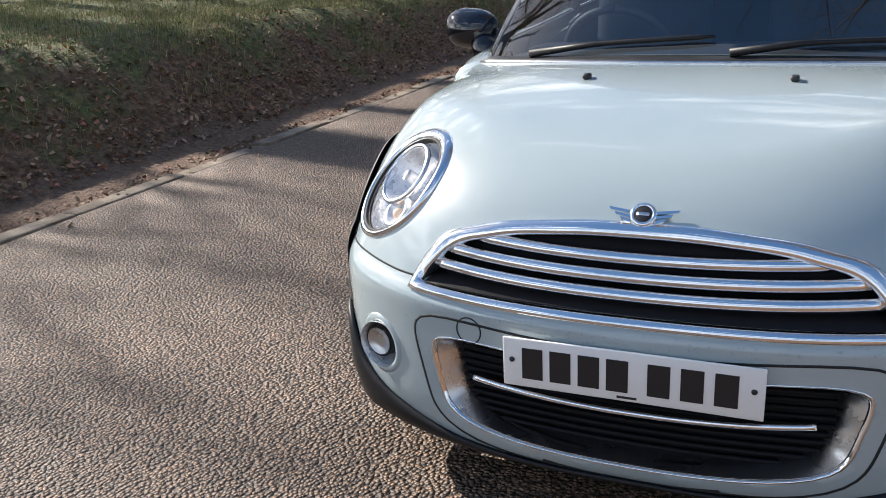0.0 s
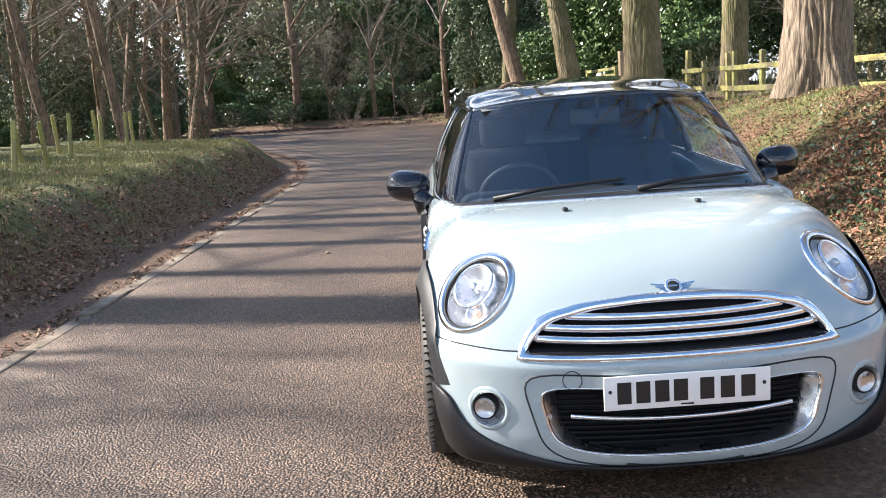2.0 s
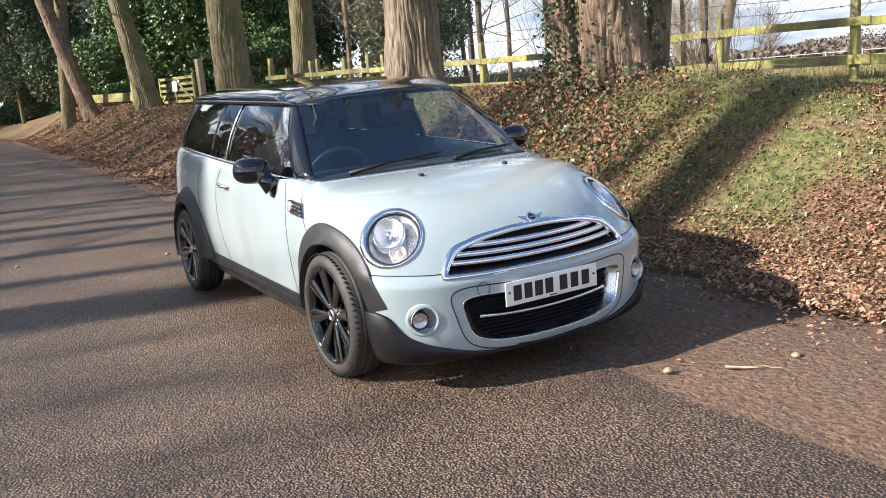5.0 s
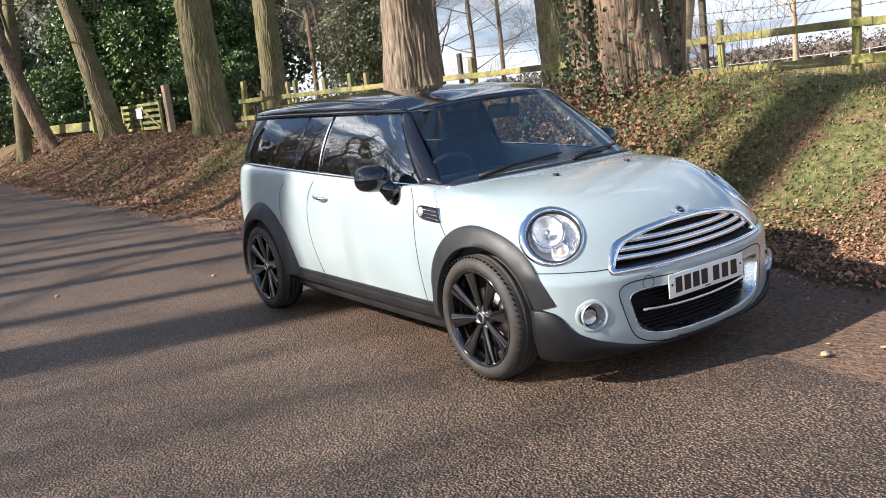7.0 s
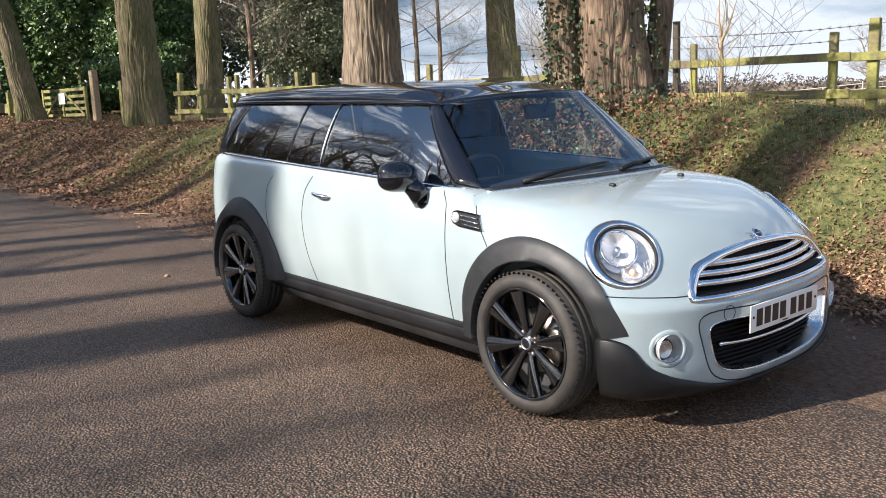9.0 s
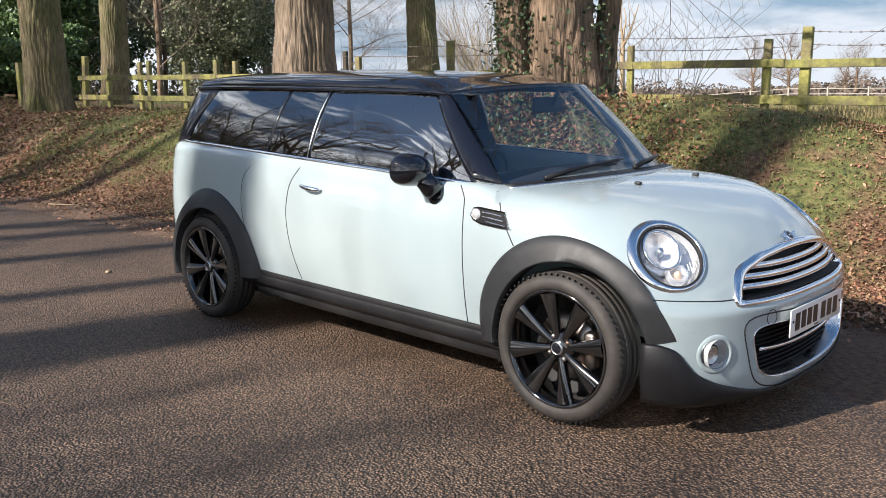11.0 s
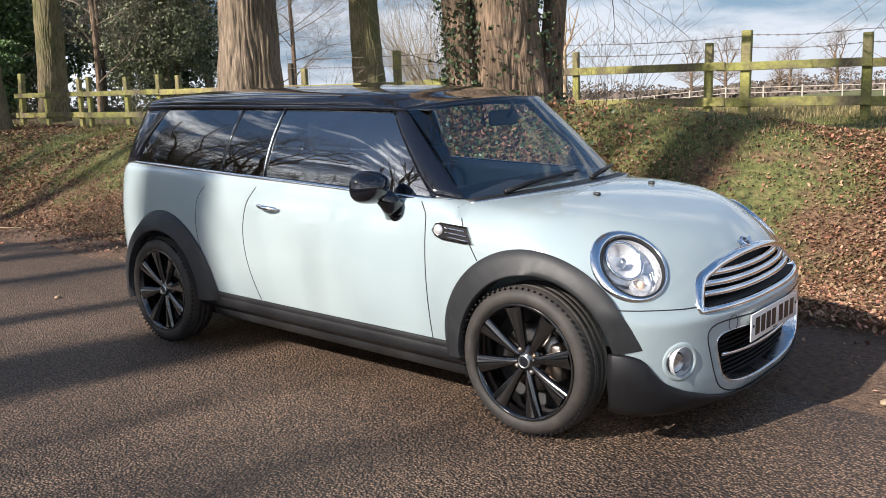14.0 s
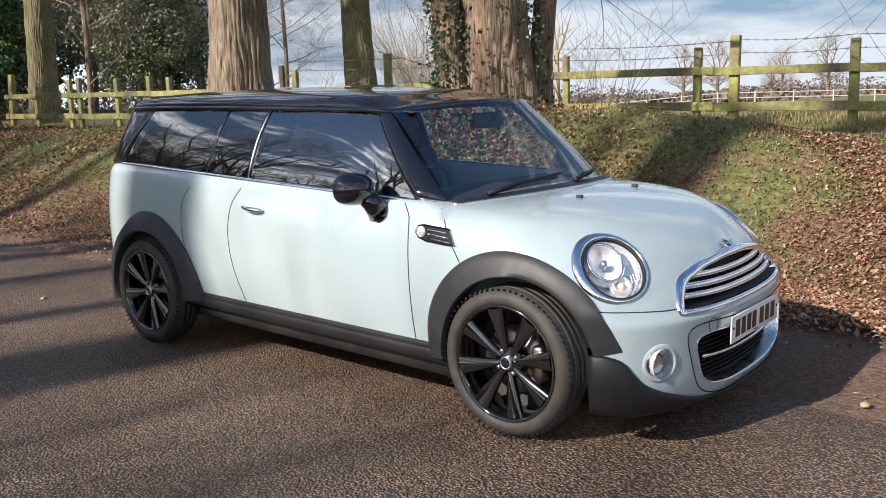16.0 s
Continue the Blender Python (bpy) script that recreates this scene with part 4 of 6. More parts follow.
# lamps
for sign in (-1, 1):
    c, n, side, up = head_frame(sign)
    inner_ring, _ = head_ring(sign, 0.121, 0.138, 72, 0.004)
    _, n0, s0, u0 = head_frame(sign)
    shell_rows = []
    for t, lift in ((0.0, -0.014), (0.02, 0.004), (0.12, 0.011), (0.45, 0.011), (0.85, 0.006), (1.0, -0.002), (1.02, -0.012)):
        row = []
        for k, p in enumerate(inner_ring):
            a = 2 * math.pi * k / 72
            # broader above and outboard than below
            wide = 0.026 + 0.010 * math.sin(a) - 0.011 * math.cos(a) * (-sign)
            q = p + (s0 * math.cos(a) + u0 * math.sin(a)) * wide * t - n0 * 0.12
            row.append(on_ray(q, n0) + n0 * lift)
        shell_rows.append(row)
    lamp = part("headlamp", outward(grid_bm(shell_rows, close_v=True), n0), CHROME, car, "round headlamp in a broad chrome ring")
    ring2, _ = head_ring(sign, 0.118, 0.135, 64)
    part("lamp_gasket", sweep(ring2, [n] * 64, [(-0.004, -0.01), (0.004, -0.01), (0.004, 0.006), (-0.004, 0.006)], closed=True), DARK, lamp)
    rows = []
    for r in np.linspace(0, 1, 10):
        pts, _ = head_ring(sign, 0.116 * max(r, 0.01), 0.133 * max(r, 0.01), 40)
        rows.append([p + n * (0.016 * (1 - r * r) + 0.001) for p in pts])
    part("lens", outward(grid_bm(rows, close_v=True), n), LENS, lamp, "clear domed lens")
    bowl = []
    for r, d in ((1.0, -0.010), (0.97, -0.030), (0.86, -0.052), (0.62, -0.066), (0.35, -0.074), (0.02, -0.078)):
        bowl.append([c + side * (0.118 * r * math.cos(2 * math.pi * k / 40)) + up * (0.135 * r * math.sin(2 * math.pi * k / 40)) + n * d for k in range(40)])
    part("reflector", outward(grid_bm(bowl, close_v=True), n), REFLECT, lamp, "silver reflector")
    m3 = Matrix((tuple(side), tuple(up), tuple(n))).transposed().to_4x4()
    # main lamp dish with its rim and bulb cap, and the round indicator below it
    dish = part("main_dish", lathe([(0.0, -0.064), (0.014, -0.062), (0.030, -0.055), (0.050, -0.036), (0.064, -0.014), (0.068, -0.010), (0.071, -0.014), (0.071, -0.05)], (0, 0, 0), "z", 48), REFLECT, lamp, "silver main beam dish")
    dish.matrix_basis = Matrix.Translation(c) @ m3 @ pose(0.022 * sign, 0.030, 0) @ Matrix.Diagonal((0.98, 1.16, 1, 1))
    part("dish_rim", lathe([(0.066, -0.012), (0.069, -0.006), (0.074, -0.008), (0.076, -0.016), (0.075, -0.05)], (0, 0, 0), "z", 48), CHROME, dish)
    part("bulb_cap", lathe([(0, -0.012), (0.009, -0.013), (0.013, -0.018), (0.014, -0.045)], (0, 0, 0), "z", 20), SATIN, dish)
    for k in range(6):
        flute = part("reflector_step", rounded_box((0.0035, 0.050 - 0.008 * abs(k - 2.5), 0.005), (0, 0, 0), 0.001, 1), SATIN, lamp, smooth=False)
        flute.matrix_basis = Matrix.Translation(c) @ m3 @ pose(-sign * (0.052 + 0.010 * k), -0.060 + 0.006 * k, -0.036 + 0.003 * k)
    ind = part("indicator", lathe([(0.0, -0.030), (0.014, -0.026), (0.028, -0.014), (0.036, -0.006), (0.039, -0.008), (0.040, -0.04)], (0, 0, 0), "z", 36), REFLECT, lamp, "round indicator dish")
    ind.matrix_basis = Matrix.Translation(c) @ m3 @ pose(-sign * 0.020, -0.068, -0.008)
    part("bulb", lathe([(0, -0.006), (0.008, -0.008), (0.014, -0.014), (0.017, -0.028)], (0, 0, 0), "z", 24), AMBER, ind, "amber bulb")
    # fog lamp in its dish
    fc = on_front(sign * FOG.y, FOG.z)
    fn = (body_n(fc) + Vector((1.2, 0, 0))).normalized()
    fs = Vector((0, 0, 1)).cross(fn).normalized()
    fu = fn.cross(fs)
    fm = Matrix((tuple(fs), tuple(fu), tuple(fn))).transposed().to_4x4()
    ring = []
    for k in range(40):
        q = fc + fs * 0.066 * math.cos(2 * math.pi * k / 40) + fu * 0.066 * math.sin(2 * math.pi * k / 40) - fn * 0.08
        ring.append(on_ray(q, fn))
    fog = part("fog_lamp", sweep(ring, [(body_n(p) + fn).normalized() for p in ring], [(-0.012, -0.003), (-0.008, 0.003), (0.0, 0.004), (0.009, 0.000), (0.014, -0.03), (0.0, -0.03)], closed=True), PAINT, car, "round fog lamp in a painted dish")
    cup = part("fog_cup", lathe([(0.057, 0.010), (0.054, -0.012), (0.046, -0.036), (0.030, -0.048), (0.0, -0.050)], (0, 0, 0), "z", 40), REFLECT, fog, "silver fog lamp bowl")
    cup.matrix_basis = Matrix.Translation(fc) @ fm
    out_y = Vector((-0.004, sign * 0.014, -0.002))
    gl = part("fog_body", lathe([(0.0, -0.012), (0.020, -0.010), (0.034, -0.002), (0.037, 0.004), (0.041, 0.002), (0.042, -0.04)], (0, 0, 0), "z", 36), DARK, fog, "black fog lamp barrel")
    gl.matrix_basis = Matrix.Translation(fc - fn * 0.012 + out_y) @ fm
    core = part("fog_reflector", lathe([(0.0, -0.004), (0.010, -0.006), (0.022, -0.003), (0.034, 0.004)], (0, 0, 0), "z", 28), SATIN, fog)
    core.matrix_basis = Matrix.Translation(fc - fn * 0.010 + out_y) @ fm
    lens = part("fog_lens", outward(lathe([(0, 0.010), (0.020, 0.008), (0.036, 0.002)], (0, 0, 0), "z", 32), (0, 0, 1)), LENS, fog)
    lens.matrix_basis = Matrix.Translation(fc - fn * 0.009 + out_y) @ fm

# side scuttles with repeater lamp
for sign in (-1, 1):
    pts = [(-0.447, 0.840), (-0.42, 0.846), (-0.288, 0.836), (-0.248, 0.774), (-0.29, 0.776), (-0.41, 0.783), (-0.445, 0.794), (-0.464, 0.816)]
    top_ = [on_side(x, z, sign) + Vector((0, sign * 0.006, 0)) for x, z in pts]
    scut = part("side_scuttle", prism(top_, (0, -sign * 0.02, 0)), MESHBLACK, car, "black side vent with chrome blades and repeater lamp", smooth=False)
    ring = [on_side(x, z, sign) for x, z in pts]
    part("scuttle_rim", sweep(ring, [Vector((0, sign, 0))] * len(ring), [(-0.004, 0), (0.004, 0), (0.004, 0.009), (-0.004, 0.009)], closed=True), CHROME, scut, smooth=False)
    rep = part("repeater_lamp", lathe([(0, 0.012), (0.014, 0.010), (0.024, 0.003), (0.025, -0.005)], (0, 0, 0), "z", 24), REFLECT, scut, "clear repeater lamp")
    rep.matrix_basis = Matrix.Translation(on_side(-0.434, 0.816, sign) + Vector((0, sign * 0.004, 0))) @ pose(0, 0, 0, 90 if sign < 0 else -90)
    for k in range(3):
        z = 0.828 - 0.018 * k
        bar = [on_side(x, z - 0.09 * (x + 0.37), sign) + Vector((0, sign * 0.008, 0)) for x in np.linspace(-0.395, -0.296 + 0.012 * k, 5)]
        part("scuttle_blade", sweep(bar, [Vector((0, sign, 0))] * 5, [(-0.003, -0.004), (0.003, -0.004), (0.002, 0.004), (-0.002, 0.004)]), CHROME, scut)

# door handles and mirrors
for sign in (-1, 1):
    hp = on_side(-1.552, 0.834, sign)
    hb = [Vector((hp.x + 0.078 * u, hp.y + sign * (0.012 + 0.022 * (1 - u * u)), hp.z - 0.006 * u)) for u in np.linspace(-1, 1, 12)]
    part("door_handle", tube(hb, [0.006, 0.010, 0.011, 0.012, 0.012, 0.012, 0.012, 0.012, 0.012, 0.011, 0.010, 0.006], 12), CHROME, car, "chrome door handle")
    mb = Vector((-0.690, sign * 0.775, 0.868))
    foot = part("door_mirror", lathe([(0.0, 0.040), (0.036, 0.038), (0.052, 0.024), (0.058, 0.0), (0.058, -0.03)], (0, 0, 0), "z", 28), BLACK_GLOSS, car, "gloss black door mirror")
    foot.matrix_basis = Matrix.Translation(mb - Vector((0, sign * 0.035, 0.0))) @ pose(0, 0, 0, 72 if sign < 0 else -72, 0, 0)
    arm = tube([Vector((-0.690, sign * 0.775, 0.885)), Vector((-0.71, sign * 0.80, 0.925)), Vector((-0.735, sign * 0.822, 0.965))], [0.054, 0.044, 0.044], 16)
    a2 = part("mirror_arm", arm, BLACK_GLOSS, foot)
    a2.matrix_parent_inverse = foot.matrix_basis.inverted()
    hd = bmesh.new()
    bmesh.ops.create_uvsphere(hd, u_segments=36, v_segments=22, radius=1)
    for v in hd.verts:
        x, y, z = v.co
        k = (abs(y) ** 2.6 + abs(z) ** 2.6) ** (1 / 2.6)
        s = (math.hypot(y, z) / k) if k > 1e-6 else 1
        v.co = Vector((0.085 * x if x > 0 else 0.035 * max(x, -0.6) , 0.102 * y * s, 0.072 * z * s))
    bmesh.ops.transform(hd, matrix=pose(-0.762, sign * 0.858, 0.985, sign * 6, 0, sign * 8), verts=hd.verts)
    h2 = part("mirror_cap", hd, BLACK_GLOSS, foot, "rounded gloss black mirror shell")
    h2.matrix_parent_inverse = foot.matrix_basis.inverted()
    gl = part("mirror_glass", lathe([(0, 0.0), (0.050, 0.0), (0.052, -0.004)], (0, 0, 0), "z", 28), GAUZE, foot)
    gl.matrix_parent_inverse = foot.matrix_basis.inverted()
    gl.matrix_basis = pose(-0.785, sign * 0.858, 0.985, 0, -90, 0) @ Matrix.Diagonal((1.02, 1.6, 1, 1))

# wipers
for y0, y1 in ((-0.50, -0.02), (0.08, 0.54)):
    def glass_at(y, v):
        p = scuttle(y).lerp(header(y * 0.82), v)
        return p + Vector((0.020, 0, 0.014))
    pivot = scuttle(y0) + Vector((0.03, 0, 0.012))
    tip = glass_at(y1, 0.055)
    wiper = part("wiper", tube([pivot, glass_at(y0 * 0.6 + y1 * 0.4, 0.050), glass_at(y0 * 0.25 + y1 * 0.75, 0.075)], [0.012, 0.009, 0.006], 8), LIP, car, "black windscreen wiper")
    blade = [glass_at(y0 + (y1 - y0) * u, 0.030 + 0.055 * u) for u in np.linspace(0.25, 1.12, 10)]
    part("wiper_blade", tube(blade, [0.004] + [0.008] * 8 + [0.004], 6), LIP, wiper)

# wheels
def wheel(x, sign, steer):
    hub = new("wheel")
    hub.parent = car
    hub["label"] = "gloss black eight-spoke alloy wheel with worn tyre"
    tyre_p = [(0.236, 0.078), (0.243, 0.088), (0.256, 0.093), (0.272, 0.092), (0.286, 0.084), (0.297, 0.070), (0.305, 0.050), (0.308, 0.0)]
    tyre_p = [(r, -a) for r, a in tyre_p] + [(r, a) for r, a in tyre_p[::-1][1:]]
    part("tyre", lathe(tyre_p, (0, 0, 0), "y", 96), RUBBER, hub, "worn black tyre")
    for yy in (-0.032, 0.0, 0.032):
        part("tread_rib", lathe([(0.300, yy - 0.013), (0.3095 - 0.10 * yy * yy * 8, yy - 0.012), (0.3095 - 0.10 * yy * yy * 8, yy + 0.012), (0.300, yy + 0.013)], (0, 0, 0), "y", 96), RUBBER, hub)
    # dark strips set in the shoulder stand for the shade inside its sipes
    for k in range(68):
        a = 2 * math.pi * k / 68
        if k == 0:
            first = part("tread_sipe", rounded_box((0.0075, 0.046, 0.0058), (0, 0, 0), 0), DARK, hub, smooth=False)
            ob = first
        else:
            ob = new("tread_sipe", first.data)
            ob.parent = hub
        ob.matrix_basis = pose(0.2930 * math.cos(a), -0.064, 0.2930 * math.sin(a), 0, -math.degrees(a), 0) @ pose(0, 0, 0, 10, 0, 26)
    rim_p = [(0.238, -0.086), (0.233, -0.090), (0.226, -0.084), (0.220, -0.070), (0.212, -0.030), (0.205, 0.06), (0.235, 0.085)]
    part("rim", lathe(rim_p, (0, 0, 0), "y", 72), WHEEL, hub)
    for k in range(8):
        a = 2 * math.pi * k / 8 + 0.20
        rows = []
        for t in np.linspace(0, 1, 9):
            r = 0.038 + (0.222 - 0.038) * t
            w = 0.015 + 0.027 * t**1.2
            dish_y = -0.052 - 0.026 * t**0.8
            row = []
            for u, o in ((-1, 0.014), (-0.92, 0.002), (-0.80, -0.002), (-0.15, -0.010), (0.15, -0.010), (0.80, -0.002), (0.92, 0.002), (1, 0.014), (0.7, 0.030), (-0.7, 0.030)):
                row.append(Vector((r, dish_y + o, w * u)))
            rows.append(row)
        b = grid_bm(rows, close_v=True)
        bmesh.ops.recalc_face_normals(b, faces=b.faces)
        if k == 0:
            sp = first = part("spoke", b, WHEEL, hub)
        else:
            b.free()
            sp = new("spoke", first.data)
            sp.parent = hub
        sp.matrix_basis = pose(0, 0, 0, 0, -math.degrees(a), 0)
    part("hub", lathe([(0.0, -0.066), (0.030, -0.066), (0.034, -0.060), (0.060, -0.052), (0.070, -0.034), (0.07, 0.0)], (0, 0, 0), "y", 40), WHEEL, hub)
    part("hub_cap", lathe([(0.0, -0.071), (0.022, -0.071), (0.026, -0.067), (0.027, -0.060)], (0, 0, 0), "y", 32), BLACK_GLOSS, hub, "plain round black hub cap")
    part("hub_ring", lathe([(0.021, -0.0705), (0.023, -0.0735), (0.026, -0.0725), (0.028, -0.066)], (0, 0, 0), "y", 32), SATIN, hub)
    for k in range(4):
        a = 2 * math.pi * k / 4 + 0.55
        ob = part("wheel_bolt", lathe([(0, -0.062), (0.008, -0.062), (0.010, -0.054), (0.010, -0.03)], (0.050 * math.cos(a), 0, 0.050 * math.sin(a)), "y", 12), STEEL, hub)
    part("brake_disc", lathe([(0.05, 0.008), (0.138, 0.008), (0.138, 0.03), (0.05, 0.03)], (0, 0, 0), "y", 48), STEEL, hub)
    part("brake_caliper", rounded_box((0.055, 0.07, 0.15), (0.118, 0.01, 0.0), 0.015, 2), STEEL, hub)
    part("wheel_back", lathe([(0.0, 0.045), (0.2, 0.045), (0.21, 0.03)], (0, 0, 0), "y", 40), DARK, hub)
    hub.matrix_basis = pose(x, sign * 0.735, WHEEL_R, 0, 0, (0 if sign < 0 else 180) + steer)
    return hub


wheel(0.0, -1, 0.5)
wheel(0.0, 1, 0.5)
wheel(-WB, -1, 0)
wheel(-WB, 1, 0)
part("underbody", rounded_box((2.9, 1.25, 0.10), (-1.25, 0, 0.20), 0.03, 2), DARK, car)

# cabin
for y0 in (-0.34, 0.34):
    seat = part("front_seat", rounded_box((0.50, 0.46, 0.16), (-1.15, y0, 0.50), 0.06, 3), CLOTH, car, "dark blue-grey cloth seat")
    part("seat_back", rounded_box((0.14, 0.46, 0.56), (-1.47, y0, 0.80), 0.06, 3, pose(0, 0, 0, 0, -14, 0)), CLOTH, seat)
    part("headrest", rounded_box((0.09, 0.26, 0.17), (-1.56, y0, 1.16), 0.04, 3), CLOTH, seat)
part("rear_bench", rounded_box((0.50, 1.20, 0.16), (-2.05, 0, 0.52), 0.06, 3), CLOTH, car)
part("rear_bench_back", rounded_box((0.13, 1.20, 0.50), (-2.36, 0, 0.78), 0.05, 3, pose(0, 0, 0, 0, -14, 0)), CLOTH, car)
for y0 in (-0.36, 0.36):
    part("rear_headrest", rounded_box((0.08, 0.26, 0.14), (-2.43, y0, 1.07), 0.04, 3), CLOTH, car)
part("dashboard", rounded_box((0.46, 1.28, 0.30), (-0.55, 0, 0.79), 0.08, 4), CABIN, car, "dark dashboard")
rows = [(-0.82 + 0.085 * math.cos(2 * math.pi * k / 36), -0.34 + 0.185 * math.sin(2 * math.pi * k / 36), 0.88 + 0.165 * math.cos(2 * math.pi * k / 36)) for k in range(37)]
sw = part("steering_wheel", tube(rows, 0.015, 8), CABIN, car, "three-spoke steering wheel")
part("steering_boss", rounded_box((0.05, 0.13, 0.10), (-0.80, -0.34, 0.87), 0.02, 2), CABIN, sw)
mir = part("inside_mirror", rounded_box((0.03, 0.22, 0.075), (-0.66, 0.0, 1.25), 0.014, 3), CABIN, car, "dark inside mirror")
part("mirror_stem", tube([(-0.63, 0, 1.25), (-0.60, 0, 1.30), (-0.60, 0, 1.335)], 0.010, 8), CABIN, mir)
part("headlining", thick(grid_bm([[(x, y, float(roof_mid(x)) - 0.055 - 0.10 * abs(y) ** 2.5) for y in np.linspace(-0.50, 0.50, 9)] for x in np.linspace(-0.72, -3.0, 12)]), 0.004), CABIN, car)

# rain drops left on the nose
DROP = thin_glass("water_drop", (0.93, 0.95, 0.96), 0.06)
rng = random.Random(5)
verts, faces = [], []
for k in range(360):
    if k < 300:
        y = rng.uniform(-0.52, 0.52)
        p = on_front(y, rng.gauss(0.522, 0.010) + 0.02 * (y / 0.5) ** 2)
    else:
        p = on_front(rng.uniform(-0.72, 0.72), rng.uniform(0.46, 0.54))
    n = body_n(p)
    u = n.cross(Vector((0.2, 0.3, 0.9))).normalized()
    v = n.cross(u)
    r = rng.choice((0.0012, 0.0015, 0.002, 0.0025, 0.0032))
    first = len(verts)
    for rr, h in ((1.0, 0.0), (0.75, 0.5)):
        for j in range(7):
            a = 2 * math.pi * j / 7
            verts.append(p + (u * math.cos(a) + v * math.sin(a)) * r * rr + n * r * h)
    verts.append(p + n * r * 0.7)
    for j in range(7):
        q = (j + 1) % 7
        faces.append((first + j, first + q, first + 7 + q, first + 7 + j))
        faces.append((first + 7 + j, first + 7 + q, first + 14))
tagged(raw("water_drop", verts, faces, DROP, car, "scattered rain drops"), kind="stuff")


def rake(x):
    """The body sits nose-down on its wheels by a degree."""
    return -0.018 * (x + 1.15)


def settle(ob):
    if ob.name.startswith(("wheel", "underbody")):
        return
    if ob.matrix_basis != Matrix.Identity(4):
        ob.matrix_basis = Matrix.Translation((0, 0, rake(ob.matrix_basis.translation.x))) @ ob.matrix_basis
        return
    for v in ob.data.vertices:
        v.co.z += rake(v.co.x)
    for kid in ob.children:
        settle(kid)


for ob in list(car.children):
    settle(ob)

# ---- trees and fences ----
BARK = material("ridged_grey_bark", (0.215, 0.148, 0.098), 0.9, grain=0.75, grain_scale=42, second=(0.13, 0.092, 0.060), second_scale=2.6, bump=1.0, bump_scale=26, stretch=0.16)
GREYBARK = material("dark_furrowed_bark", (0.20, 0.152, 0.108), 0.9, grain=0.7, grain_scale=42, second=(0.13, 0.10, 0.065), second_scale=1.6, bump=1.0, bump_scale=34, stretch=0.12)
MOSSY = material("mossy_bark", (0.175, 0.14, 0.08), 0.9, grain=0.55, grain_scale=40, second=(0.105, 0.10, 0.038), second_scale=1.2, bump=1.0, bump_scale=34, stretch=0.14)
TWIG = material("grey_brown_twig", (0.22, 0.18, 0.14), 0.85, grain=0.2, grain_scale=10)
FENCE = material("algae_green_timber", (0.30, 0.285, 0.085), 0.85, grain=0.3, grain_scale=30, second=(0.17, 0.14, 0.085), second_scale=2.5, bump=0.6, bump_scale=60, per_object=0.2)
IVY = material("dark_ivy_leaf", (0.06, 0.09, 0.04), 0.4, per_island=0.5)
LAUREL = material("laurel_leaf", (0.085, 0.145, 0.05), 0.36, per_island=0.5)
WIRE = material("rusty_wire", (0.20, 0.16, 0.13), 0.6, 0.6)


def limbs(rng, start, way, length, radius, depth, out, droop=0.0, spread=0.6, kids=4):
    """Grows a branch as (points, radii) and its side shoots."""
    n = 7
    pts, p, d = [Vector(start)], Vector(start), Vector(way).normalized()
    for k in range(n):
        d = (d + Vector((rng.uniform(-1, 1), rng.uniform(-1, 1), rng.uniform(-0.6, 0.9) - droop)) * 0.16).normalized()
        p = p + d * (length / n)
        pts.append(p.copy())
    out.append((pts, [radius * (1 - 0.8 * k / n) for k in range(n + 1)]))
    if depth > 0:
        for k in range(kids):
            t = rng.uniform(0.3, 1.0)
            i = min(int(t * n), n - 1)
            q = pts[i].lerp(pts[i + 1], t * n - i)
            axis_ = Vector((rng.uniform(-1, 1), rng.uniform(-1, 1), rng.uniform(-0.3, 0.8) - droop)).normalized()
            w = (pts[i + 1] - pts[i]).normalized() * (1 - spread) + axis_ * spread
            limbs(rng, q, w, length * rng.uniform(0.45, 0.7), radius * (1 - 0.7 * t) * 0.6, depth - 1, out, droop, spread, kids)


def tubes_mesh(name, lines, mat, parent, label="", sides=(7, 5, 3)):
    verts, faces = [], []
    for pts, radii in lines:
        s = sides[0] if radii[0] > 0.05 else sides[1] if radii[0] > 0.015 else sides[2]
        first = len(verts)
        for i, p in enumerate(pts):
            along = (pts[min(i + 1, len(pts) - 1)] - pts[max(i - 1, 0)]).normalized()
            u = along.cross(Vector((0.31, 0.93, 0.17))).normalized()
            v = along.cross(u)
            for k in range(s):
                a = 2 * math.pi * k / s
                q = p + (u * math.cos(a) + v * math.sin(a)) * max(radii[i], 0.002)
                verts.append((q.x, q.y, q.z))
        for i in range(len(pts) - 1):
            for k in range(s):
                faces.append((first + i * s + k, first + i * s + (k + 1) % s, first + (i + 1) * s + (k + 1) % s, first + (i + 1) * s + k))
    return raw(name, verts, faces, mat, parent, label)


